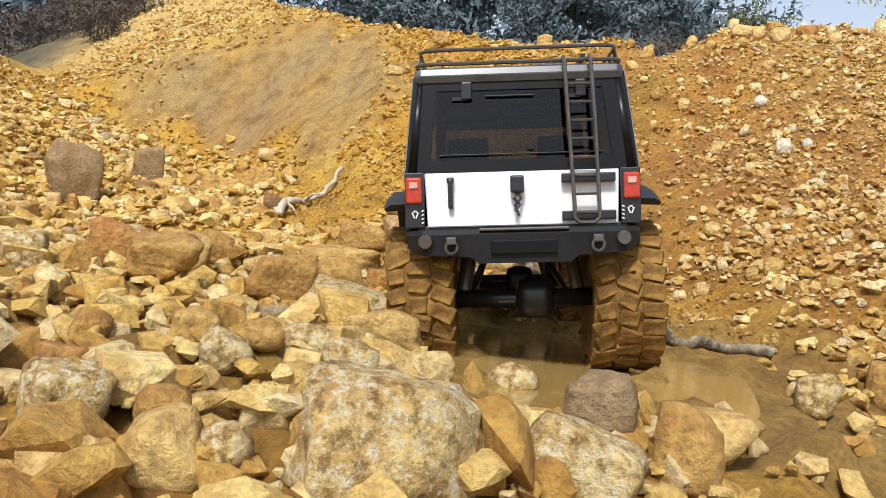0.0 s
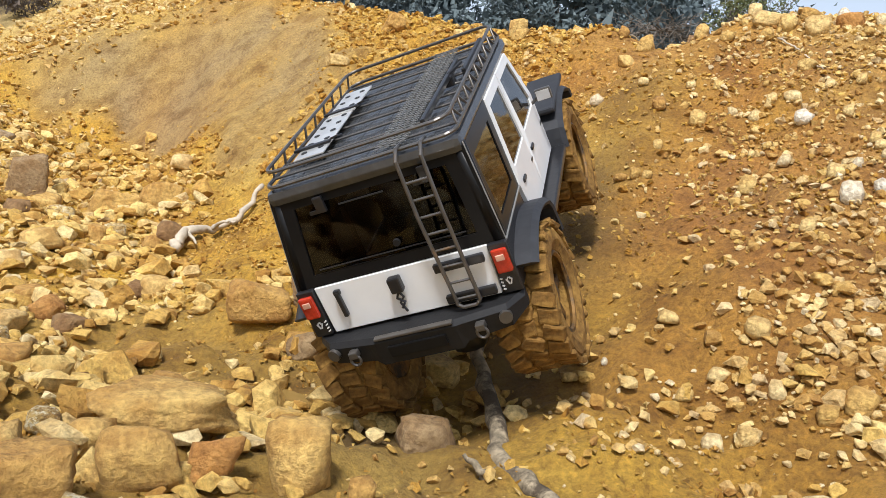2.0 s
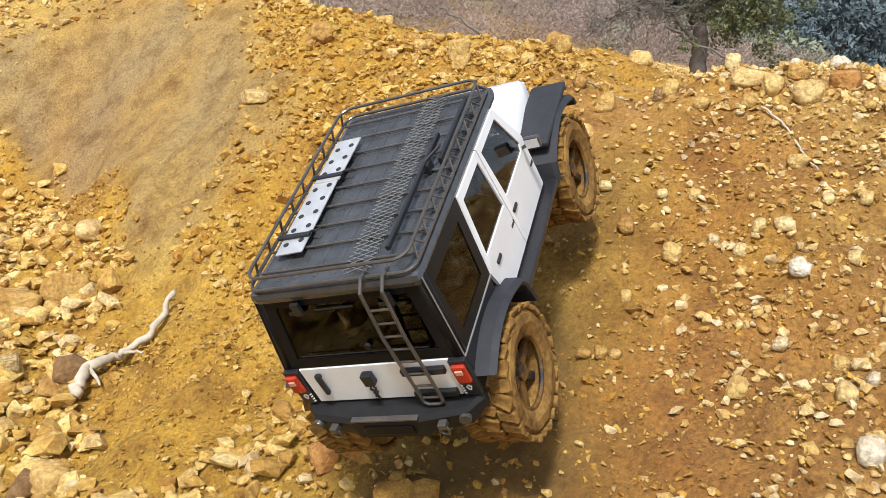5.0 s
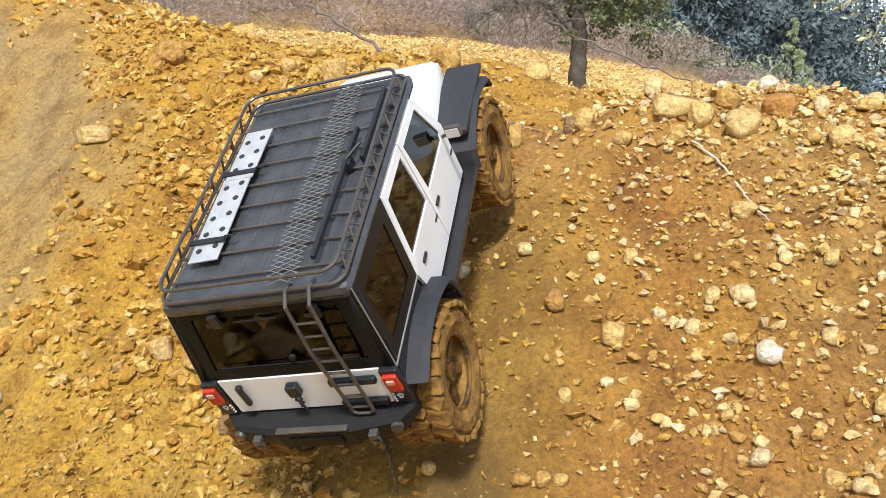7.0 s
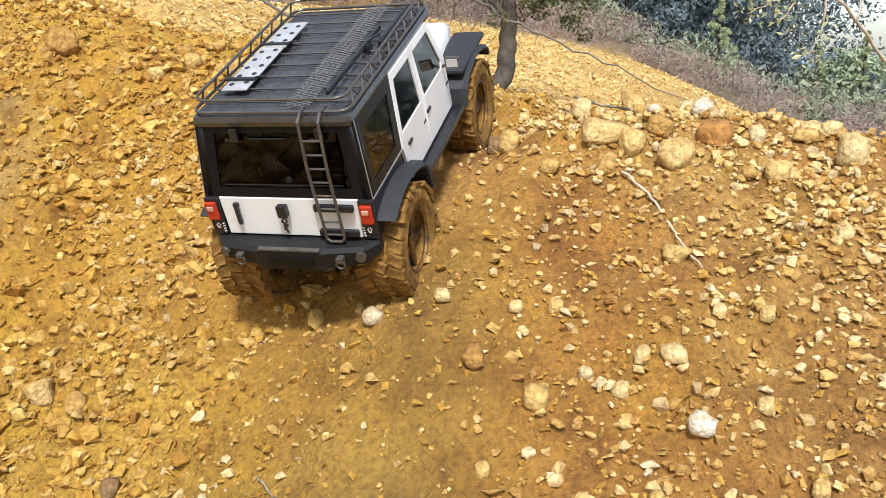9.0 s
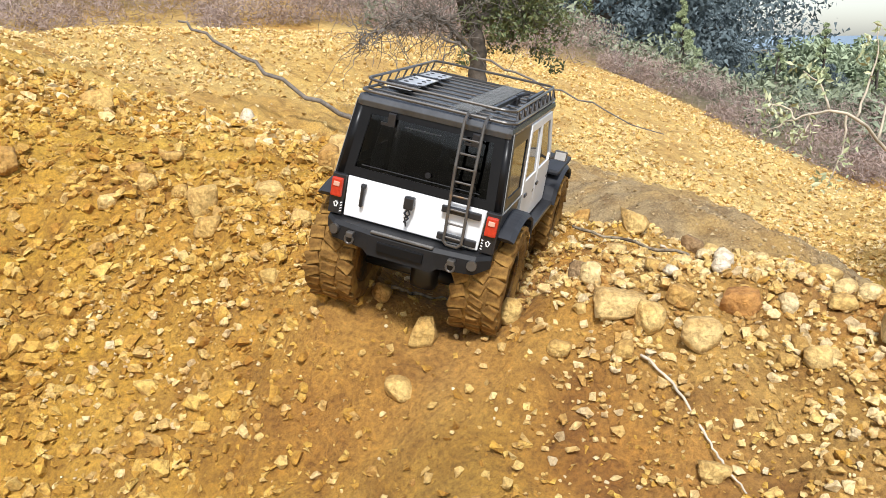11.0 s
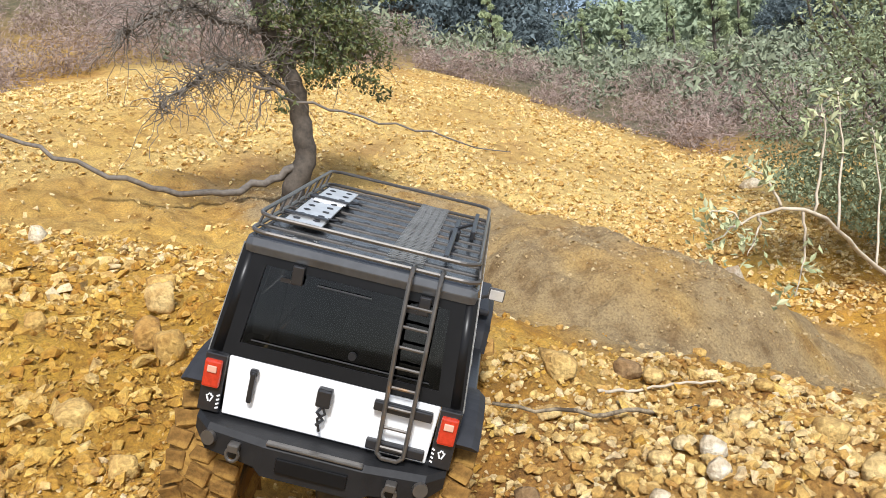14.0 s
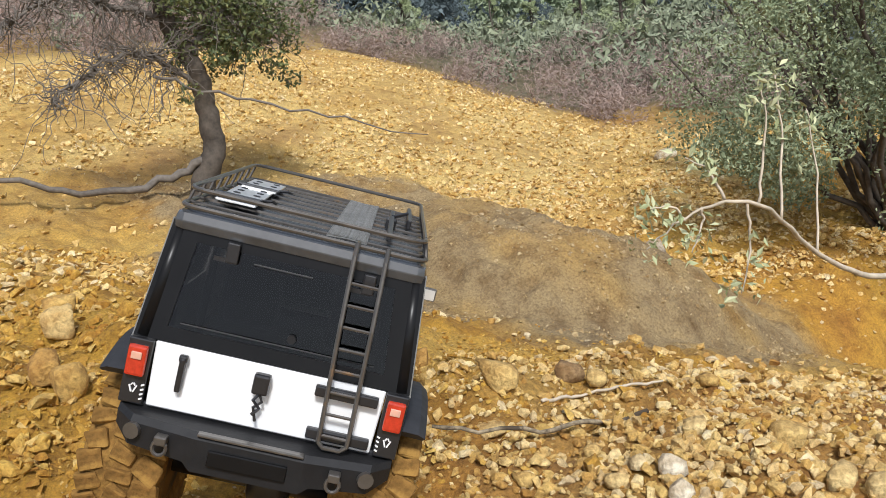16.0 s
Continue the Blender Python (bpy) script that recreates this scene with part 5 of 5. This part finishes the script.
    add_tube(bm, [(s * 0.0215, 0.0355 * math.cos(a), 0.0355 * math.sin(a)) for a in np.linspace(0, 2 * math.pi, 28, endpoint=False)], 0.0028, 6, True)
    return bm


wheels = []
shared = {}
lug_stock = [[lug_mesh(9 * row + k, *((0.0178, 0.0132) if row != 1 else (0.0184, 0.0125))) for k in range(9)] for row in range(3)]
lug_pick = random.Random(12)
for y in (0.058, 0.368):
    for s in (-1, 1):
        hub = new("wheel")
        hub.parent = truck
        tagged(hub, "mud-caked wheel")
        if "tyre" not in shared:
            shared["tyre"] = part("tyre", tyre_mesh(), TYRE, hub, "chunky off-road tyre caked in mud")
        else:
            t = new("tyre", shared["tyre"].data)
            t.parent = hub
            tagged(t, "chunky off-road tyre caked in mud")
        for i in range(26):
            for row, (lx, turn) in enumerate(((-0.0195, 10), (0.0, -12), (0.0195, -10))):
                lug = new("tread_lug", lug_pick.choice(lug_stock[row]))
                lug.parent = hub
                lug.matrix_basis = pose(0, 0, 0, 360 / 26 * (i + 0.5 * (row == 1))) @ pose(lx, 0, 0.0622 - lug_pick.uniform(0, 0.0022), 0, -8 * (row - 1), turn + lug_pick.uniform(-16, 16))
        part("rim", rim_mesh(s), RIM, hub, "dark muddy rim")
        wheels.append((hub, s * 0.085, y, -0.107))


# ---- wood and plants ----
def bent(points, steps=6, jitter=0.0, seed=0):
    """A smooth wandering line through points."""
    rnd = random.Random(seed)
    p = [Vector(q) for q in points]
    out = []
    for i in range(len(p) - 1):
        a, b, c, d = p[max(i - 1, 0)], p[i], p[i + 1], p[min(i + 2, len(p) - 1)]
        for k in range(steps):
            t = k / steps
            v = 0.5 * ((2 * b) + (c - a) * t + (2 * a - 5 * b + 4 * c - d) * t * t + (3 * b - a - 3 * c + d) * t**3)
            out.append(v + Vector([rnd.uniform(-jitter, jitter) for _ in range(3)]))
    return out + [p[-1]]


def stick(name, points, r0, r1, material, label, category="branch", seed=0, jitter=0.004, twigs=()):
    bm = bmesh.new()
    line = bent(points, 7, jitter, seed)
    rnd = random.Random(seed)
    add_tube(bm, line, [(r0 + (r1 - r0) * i / (len(line) - 1)) * rnd.uniform(0.82, 1.2) for i in range(len(line))], 9)
    for tw in twigs:
        l2 = bent(tw, 5, jitter * 0.6, seed + 1)
        add_tube(bm, l2, [max(0.0008, r1 * (1 - 0.8 * i / len(l2))) for i in range(len(l2))], 6)
    return tagged(part(name, bm, material, smooth=True), label, category)


def leaves(name, centres, size, material, seed, parent=None, label="", long=1.6, blade=False):
    """Folded leaves, or single blades for far plants, one at each centre, turned at random."""
    rnd = np.random.RandomState(seed)
    n = len(centres)
    a = rnd.normal(size=(n, 3))
    a /= np.linalg.norm(a, axis=1)[:, None]
    b = np.cross(a, rnd.normal(size=(n, 3)))
    b /= np.linalg.norm(b, axis=1)[:, None]
    c = np.cross(a, b)
    s = (size * rnd.uniform(0.6, 1.3, n))[:, None]
    p = np.asarray(centres)
    v = np.stack([p - a * s * long / 2, p + b * s * 0.4 + c * s * 0.15, p + a * s * long / 2, p - b * s * 0.4 + c * s * 0.15], 1)
    f = np.array([[0, 1, 2], [0, 2, 3]])
    if blade:
        v, f = v[:, [0, 1, 3]] + 0.0, np.array([[0, 1, 2]])
        v[:, 0] = p - a * s * long / 2
        v[:, 1] = p + a * s * long / 2 + b * s * 0.4
        v[:, 2] = p + a * s * long / 2 - b * s * 0.4
    faces = (f[None] + v.shape[1] * np.arange(n)[:, None, None]).reshape(-1, 3)
    ob = linked(name, v.reshape(-1, 3), faces, material)
    ob.parent = parent
    return tagged(ob, label)


def clumps(rnd, centres, radii, count):
    out = []
    for (x, y, z), r in zip(centres, radii):
        d = rnd.normal(size=(count, 3))
        d /= np.linalg.norm(d, axis=1)[:, None]
        out.append(np.array([x, y, z]) + d * (r * rnd.uniform(0.25, 1.0, count) ** 0.5)[:, None] * (1, 1, 0.75))
    return np.concatenate(out)


stick("log", [(0.10, 1.33, 0.019), (0.132, 1.22, -0.046), (0.138, 1.09, -0.079), (0.172, 1.02, -0.089), (0.21, 0.987, -0.093), (0.253, 0.954, -0.091), (0.30, 0.916, -0.093), (0.345, 0.86, -0.089)], 0.008, 0.0062, DRIFT, "weathered grey driftwood log lying in the puddle", "log", 3, 0.0045,
      [[(0.138, 1.09, -0.088), (0.12, 1.06, -0.08), (0.105, 1.07, -0.07)], [(0.21, 0.987, -0.1), (0.22, 0.96, -0.085), (0.215, 0.945, -0.08)]])
stick("branch", [(-0.385, 1.945, at(-0.385, 1.945) + 0.01), (-0.375, 1.99, at(-0.375, 1.99) + 0.025), (-0.34, 2.035, at(-0.34, 2.035) + 0.02), (-0.30, 2.07, at(-0.3, 2.07) + 0.02), (-0.27, 2.10, at(-0.27, 2.1) + 0.03)], 0.009, 0.005, PALE_WOOD, "bleached forked branch among gully stones", "branch", 5, 0.004,
      [[(-0.34, 2.035, at(-0.34, 2.035) + 0.02), (-0.32, 2.0, at(-0.32, 2.0) + 0.03), (-0.29, 1.99, at(-0.29, 1.99) + 0.02)], [(-0.375, 1.99, at(-0.375, 1.99) + 0.02), (-0.35, 1.96, at(-0.35, 1.96) + 0.02)]])
stick("twig", [(0.93, 2.13, at(0.93, 2.13) + 0.012), (0.80, 2.13, at(0.80, 2.13) + 0.02), (0.70, 2.2, at(0.7, 2.2) + 0.03)], 0.0032, 0.002, DRIFT, "dry brown twig lying along the crest", "twig", 7)
stick("twig", [(0.622, 1.888, at(0.622, 1.888) + 0.008), (0.638, 1.851, at(0.638, 1.851) + 0.008), (0.633, 1.787, at(0.633, 1.787) + 0.008), (0.635, 1.756, at(0.635, 1.756) + 0.008), (0.637, 1.729, at(0.637, 1.729) + 0.008)], 0.0017, 0.0009, PALE_WOOD, "thin bleached root on the clay bank", "twig", 8, 0.0012)
stick("twig", [(0.418, 2.125, at(0.418, 2.125) + 0.006), (0.458, 2.136, at(0.458, 2.136) + 0.006), (0.505, 2.146, at(0.505, 2.146) + 0.006)], 0.0022, 0.0015, DRIFT, "short dry twig on the clay", "twig", 9, 0.002)
stick("twig", [(0.187, 1.781, at(0.187, 1.781) + 0.006), (0.202, 1.732, at(0.202, 1.732) + 0.006), (0.208, 1.686, at(0.208, 1.686) + 0.006), (0.209, 1.651, at(0.209, 1.651) + 0.006)], 0.0013, 0.0008, DRIFT, "thin dry rootlet on the wet clay", "twig", 15, 0.001)
stick("twig", [(0.850, 2.206, at(0.850, 2.206) + 0.008), (0.910, 2.216, at(0.910, 2.216) + 0.008), (0.944, 2.182, at(0.944, 2.182) + 0.008), (0.983, 2.148, at(0.983, 2.148) + 0.008)], 0.0022, 0.0014, PALE_WOOD, "thin pale twig lying along the crest", "twig", 16, 0.0015)
stick("twig", [(0.163, 0.457, -0.122), (0.155, 0.474, -0.108), (0.150, 0.500, -0.093)], 0.0012, 0.0007, DRIFT, "thin dry twig sticking out between rocks", "twig", 10, 0.001)

# the small oak behind the crest
TREE = Vector((1.40, 4.60, 0.0))
TREE.z = at(TREE.x, TREE.y) - 0.03
oak = thing("oak_tree", "small crooked oak with grey bark and sparse leaves", "tree")
oak.location = TREE
bm = bmesh.new()
line = bent([(-0.01, 0, 0), (0.01, 0.0, 0.09), (0.085, 0.0, 0.22), (0.1, 0.02, 0.36), (0.09, 0.0, 0.5), (0.05, 0.02, 0.62), (0.03, 0.04, 0.78), (0.06, 0.06, 0.95)], 6, 0.006, 2)
add_tube(bm, line, [0.05 - 0.02 * min(1, i / 30) + (0.035 if i < 2 else 0) for i in range(len(line))], 12)
part("trunk", bm, BARK, oak, "grey-brown trunk", True)
BOUGHS = [
    ([(0.08, 0, 0.62), (-0.08, -0.05, 0.8), (-0.26, -0.1, 0.82), (-0.46, -0.15, 0.68)], 0.011),
    ([(0.06, 0, 0.72), (0.2, 0.0, 0.95), (0.3, 0.05, 0.95), (0.38, 0.05, 0.8)], 0.014),
    ([(0.05, 0.04, 0.95), (-0.12, 0, 1.05), (-0.3, -0.05, 1.12), (-0.52, 0, 1.02)], 0.013),
    ([(0.05, 0.05, 1.15), (0.12, 0, 1.25), (0.26, 0, 1.3), (0.4, 0, 1.2)], 0.013),
    ([(-0.1, -0.1, 0.72), (0.12, -0.2, 0.55), (0.42, -0.4, 0.36), (0.7, -0.5, 0.2)], 0.006),
    ([(0.05, -0.02, 0.25), (-0.12, 0.05, 0.2), (-0.33, 0.06, 0.21), (-0.57, 0.05, 0.36), (-0.87, 0.17, 0.61), (-1.1, 0.25, 0.8)], 0.017),
]
rng = random.Random(4)
tips = []
for k, (pts, r) in enumerate(BOUGHS):
    bm = bmesh.new()
    line = bent([(a, b, c * 0.72) for a, b, c in pts], 6, 0.012, k)
    add_tube(bm, line, [r * (1 - 0.75 * i / len(line)) for i in range(len(line))], 8)
    for i in range(3, len(line) - 1):
        if k < 4:
            for _ in range(15):
                d = Vector((rng.uniform(-1, 1), rng.uniform(-1, 1), rng.uniform(-0.9, 0.7))) * rng.uniform(0.1, 0.24)
                tw = bent([line[i], line[i] + d * 0.5, line[i] + d + Vector((0, 0, rng.uniform(-0.08, 0.05)))], 4, 0.012, i)
                add_tube(bm, tw, [0.0024 * (1 - 0.75 * j / len(tw)) for j in range(len(tw))], 4)
                if k in (1, 3):
                    tips.append(tw[-1])
    part("limb", bm, TWIG_BARK, oak, "bare twisting limb", True)
nrng = np.random.RandomState(5)
mass = [(0.2, 0.05, 0.56), (0.24, 0.0, 0.62), (0.3, 0.05, 0.5), (0.14, 0.1, 0.72), (0.02, 0.1, 0.8), (0.3, 0.0, 0.75)]
leaves("crown", clumps(nrng, [t[:] for t in tips[::3]] + mass, [0.05] * len(tips[::3]) + [0.11] * len(mass), 65), 0.013, OAK_LEAF, 6, oak, "dull green oak leaves")

# the sapling that reaches over the crest
sapling = thing("sapling", "thin bare sapling with a few pale green leaves over the crest", "sapling")
bm = bmesh.new()
line = bent([(1.62, 2.02, at(1.62, 2.02) - 0.02), (1.42, 2.05, 0.46), (1.25, 2.06, 0.545), (1.16, 2.06, 0.60), (1.02, 2.04, 0.70), (0.97, 2.08, 0.70), (0.92, 2.10, 0.675)], 6, 0.0015, 12)
add_tube(bm, line, [0.005 - 0.0045 * i / len(line) for i in range(len(line))], 8)
part("stem", bm, PALE_WOOD, sapling, "grey bare stem", True)
ends = []
for a, d in ((24, (0.03, 0.01, 0.11)), (22, (0.05, 0.03, 0.14)), (18, (0.07, 0.05, 0.15)), (25, (-0.02, 0.0, -0.09)), (27, (-0.03, 0.02, 0.05)), (29, (-0.02, 0.0, -0.04)), (31, (-0.035, 0.01, 0.02))):
    bm = bmesh.new()
    tw = bent([line[a], line[a] + Vector(d) * 0.5 + Vector((0.01, 0, 0.005)), line[a] + Vector(d)], 5, 0.0015, a)
    add_tube(bm, tw, [0.0018 * (1 - 0.7 * j / len(tw)) for j in range(len(tw))], 5)
    part("twig", bm, PALE_WOOD, sapling, "", True)
    ends += [tw[-1][:], tw[-3][:], tw[-5][:]]
leaves("foliage", clumps(nrng, ends + [line[-1][:], line[-4][:]], [0.026] * (len(ends) + 2), 15), 0.006, SAPLING_LEAF, 7, sapling, "small grey-green leaves", 1.9)

# the shrub beside the bowl
shrub = thing("shrub", "dense grey-green leafy shrub beside the bowl", "shrub")
shrub.location = (3.3, 2.95, -0.1)
bm = bmesh.new()
for k in range(18):
    d = Vector((nrng.uniform(-0.6, 0.8), nrng.uniform(-0.4, 0.8), nrng.uniform(0.6, 1.3)))
    tw = bent([(0.1, 0.1, -0.1), Vector((0.1, 0.1, -0.1)) + d * 0.5, Vector((0.1, 0.1, 0)) + d], 5, 0.03, k)
    add_tube(bm, tw, [0.014 * (1 - 0.75 * j / len(tw)) for j in range(len(tw))], 6)
part("stem", bm, BARK, shrub, "", True)
crowns = [(nrng.uniform(-0.6, 0.9), nrng.uniform(-0.65, 0.85), nrng.uniform(0.12, 1.7)) for _ in range(130)]
crowns = [c for c in crowns if c[2] < 0.85 + 0.6 * (c[0] + 0.55) and (c[0] - 0.15) ** 2 + (c[1] - 0.1) ** 2 < 0.55]
leaves("foliage", clumps(nrng, crowns, nrng.uniform(0.12, 0.24, len(crowns)), 950), 0.0115, SHRUB_LEAF, 8, shrub, "grey-green oval leaves")

# dry heather along the ridge
hx, hy, hr = [], [], []
for _ in range(620):
    x, y = nrng.uniform(-6, 10), nrng.uniform(4.3, 12)
    if (y > 8.0 + nrng.uniform(-0.4, 0.8)) or (x > 4.4 + nrng.uniform(-0.25, 0.7) and y > 4.3):
        hx.append(x), hy.append(y), hr.append(nrng.uniform(0.14, 0.36))
for _ in range(170):
    hx.append(nrng.uniform(-5, 4)), hy.append(nrng.uniform(8.6, 12.5)), hr.append(nrng.uniform(0.2, 0.4))
pts = clumps(nrng, [(x, y, at(x, y) + 0.45 * r) for x, y, r in zip(hx, hy, hr)], hr, 560)
tagged(leaves("heather", pts, 0.0082, HEATH, 9, None, "", 6.0, True), "low dry brown heather covering the ridge", "heather", kind="stuff")
gx2, gy2 = nrng.uniform(-5.0, -1.95, 90), nrng.uniform(3.0, 7.5, 90)
pts = clumps(nrng, [(x, y, at(x, y) + 0.1) for x, y in zip(gx2, gy2)], nrng.uniform(0.15, 0.3, 90), 900)
tagged(leaves("heather", pts, 0.010, BRUSH, 10, None, "", 5.0, True), "dark dry brush beyond the gully", "brush", kind="stuff")


# mixed scrub beyond the heather
sx, sy = nrng.uniform(2.0, 24, 900), nrng.uniform(3.6, 24, 900)
keep = ((sx > 5.6) & (sx > 0.62 * sy)) | ((sy > 9.0) & (sx > 0.2 * sy))
sx, sy = sx[keep], sy[keep]
sr = nrng.uniform(0.2, 0.5, len(sx)) * (0.8 + 0.012 * np.hypot(sx, sy))
pts = clumps(nrng, [(x, y, at(x, y) + 0.5 * r) for x, y, r in zip(sx, sy, sr)], sr, 190)
tagged(leaves("scrub", pts, 0.046, SCRUB, 13, None, "", 1.8, True), "mixed pale and grey-green scrub beyond the ridge", "scrub", kind="stuff")


def conifer(height, seed, material, label, name="pine_tree", width=0.32):
    """A young pine: trunk, and needles in uneven whorls."""
    rnd = np.random.RandomState(seed)
    tree = thing(name, label, "tree", "trees beyond the ridge")
    bm = bmesh.new()
    add_tube(bm, bent([(0, 0, -0.3), (0.02 * height, 0, 0.5 * height), (0, 0, height)], 4, 0.01 * height, seed), [0.03 * height * (1 - 0.9 * i / 8) for i in range(9)], 7)
    centres, radii = [], []
    for k in range(11):
        h = (0.12 + 0.86 * k / 10) * height
        reach = width * height * (1.05 - k / 10) * rnd.uniform(0.8, 1.15)
        for a in rnd.uniform(0, 2 * math.pi, rnd.randint(2, 5)):
            q = (reach * 0.75 * math.cos(a), reach * 0.75 * math.sin(a), h + 0.05 * height * rnd.uniform(-1, 1.4))
            centres.append(q), radii.append(max(0.035 * height, reach * 0.33))
            add_tube(bm, [(0, 0, h - 0.04 * height), q], [0.008 * height, 0.003 * height], 5)
    part("trunk", bm, BARK, tree)
    leaves("crown", clumps(rnd, centres, radii, 260), 0.010 * height, material, seed, tree, "", 3.0, True)
    return tree


def broad(height, seed, label):
    """A dark evergreen oak: trunk, limbs and a wide uneven crown."""
    rnd = np.random.RandomState(seed)
    tree = thing("forest_tree", label, "tree", "dark trees beyond the ridge")
    bm = bmesh.new()
    add_tube(bm, bent([(0, 0, -0.4), (0.05, 0, 0.3 * height), (0, 0.1, 0.7 * height)], 4, 0.02, seed), [0.04 * height * (1 - 0.6 * i / 8) for i in range(9)], 8)
    centres = []
    for _ in range(46):
        a, u = rnd.uniform(0, 2 * math.pi), rnd.uniform(0.15, 0.95)
        reach = 0.5 * height * math.sin(math.pi * min(1, 0.25 + 0.75 * u)) * rnd.uniform(0.4, 1.1)
        centres.append((reach * math.cos(a), reach * math.sin(a), u * height))
    for q in centres[:10]:
        add_tube(bm, [(0, 0, 0.35 * height), q], [0.015 * height, 0.004 * height], 5)
    part("trunk", bm, BARK, tree)
    # leaf colour has the blue-grey of haze mixed in
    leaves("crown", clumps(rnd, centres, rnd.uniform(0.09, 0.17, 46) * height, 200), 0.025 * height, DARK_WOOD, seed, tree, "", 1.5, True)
    return tree


def planted(tree, spots):
    first = True
    for x, y, turn, grow in spots:
        m = pose(x, y, at(x, y) - 0.05, 0, 0, turn)
        if first:
            tree.matrix_world = m
            tree.scale = (grow,) * 3
            first = False
        else:
            copy_thing(tree, m).scale = (grow,) * 3


planted(conifer(0.95, 21, PINE, "small pale green young pine in the heather"), [(5.9, 9.6, 0, 1.0), (7.9, 8.2, 70, 1.2)])
planted(conifer(2.4, 22, PINE, "slender yellow-green young pine", width=0.2), [(11.5, 13.5, 0, 0.62), (12.8, 13.6, 90, 0.55), (13.6, 12.6, 200, 0.65), (9.8, 12.6, 140, 0.5), (15.0, 11.6, 20, 0.7), (8.6, 6.6, 60, 0.45), (10.4, 11.2, 250, 0.45)])
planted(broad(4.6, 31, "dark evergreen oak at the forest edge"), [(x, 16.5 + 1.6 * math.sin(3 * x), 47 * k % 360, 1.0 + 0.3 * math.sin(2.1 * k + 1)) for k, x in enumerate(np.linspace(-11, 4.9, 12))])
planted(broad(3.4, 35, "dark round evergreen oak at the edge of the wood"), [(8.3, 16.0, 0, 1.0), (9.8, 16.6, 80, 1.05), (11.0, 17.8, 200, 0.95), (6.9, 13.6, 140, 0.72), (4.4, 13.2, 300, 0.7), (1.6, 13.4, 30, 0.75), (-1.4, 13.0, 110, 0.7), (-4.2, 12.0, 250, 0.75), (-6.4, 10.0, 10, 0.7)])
planted(broad(2.6, 33, "dense green shrub tree below the ridge"), [(10.5, 14.8, 0, 0.42), (13.0, 15.0, 100, 0.36), (16, 13.0, 50, 0.6), (15.5, 9.5, 170, 1.0), (11.5, 8.4, 260, 0.9), (8.4, 5.6, 300, 0.62), (18, 15, 10, 0.55), (6.6, 4.6, 100, 0.5)])

# far woods, distance haze put into their leaf colours
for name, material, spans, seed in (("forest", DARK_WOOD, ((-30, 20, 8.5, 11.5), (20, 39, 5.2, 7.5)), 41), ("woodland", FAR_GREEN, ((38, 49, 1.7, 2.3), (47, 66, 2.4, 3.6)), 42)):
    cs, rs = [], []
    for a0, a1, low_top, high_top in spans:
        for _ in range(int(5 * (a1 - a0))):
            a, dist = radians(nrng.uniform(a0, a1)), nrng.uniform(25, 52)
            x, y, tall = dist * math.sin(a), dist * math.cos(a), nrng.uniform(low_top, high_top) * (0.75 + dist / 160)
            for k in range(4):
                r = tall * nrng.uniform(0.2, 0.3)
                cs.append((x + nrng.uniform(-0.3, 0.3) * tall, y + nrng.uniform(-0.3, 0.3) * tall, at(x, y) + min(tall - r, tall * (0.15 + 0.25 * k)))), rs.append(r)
    tagged(leaves(name, clumps(nrng, cs, rs, 130), 0.135, material, seed, None, "", 1.5, True), "wood of mixed trees far beyond the ridge, haze painted into its colour", "wood", kind="stuff")

# far hills, the blue of the haze put into their colour
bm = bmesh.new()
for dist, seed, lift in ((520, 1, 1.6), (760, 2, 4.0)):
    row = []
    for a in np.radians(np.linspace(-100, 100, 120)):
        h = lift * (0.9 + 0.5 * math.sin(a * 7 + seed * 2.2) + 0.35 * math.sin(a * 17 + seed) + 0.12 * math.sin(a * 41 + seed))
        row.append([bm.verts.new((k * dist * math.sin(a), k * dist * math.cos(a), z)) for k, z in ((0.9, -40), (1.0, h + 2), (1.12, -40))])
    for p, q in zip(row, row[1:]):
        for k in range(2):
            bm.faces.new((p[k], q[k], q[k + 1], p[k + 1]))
tagged(part("backdrop", bm, HILL, smooth=True), "wooded hills on the horizon, painted blue for haze", "hills", kind="structure")


# ---- what moves ----
# how far the springs of either side are pressed in: seconds, metres
SAG_RIGHT = (0, 0.8, 2.0, 16), (0.0, 0.010, 0.016, 0.016)
SAG_LEFT = (0, 0.8, 2.0, 16), (0.0, 0.004, 0.006, 0.006)


def motions():
    walk(truck, [(t, pose(x, y, z, rx, ry, rz)) for t, x, y, z, rx, ry, rz in DRIVE])
    gone, total, last = [], 0.0, None
    for t, x, y, z, rx, ry, rz in DRIVE:
        here = Vector((x, y, z))
        if last is not None:
            ahead = pose(0, 0, 0, rx, ry, rz).to_3x3() @ Vector((0, 1, 0))
            total += (here - last).dot(ahead)
        gone.append((t, total))
        last = here
    for hub, x, y, z in wheels:
        rows = []
        for k in range(161):
            d = float(np.interp(k / 10, [g[0] for g in gone], [g[1] for g in gone]))
            lift = float(np.interp(k / 10, *(SAG_RIGHT if x > 0 else SAG_LEFT)))
            rows.append((k / 10, pose(x, y, z + lift, -math.degrees(d / 0.066))))
        walk(hub, rows)


motions()
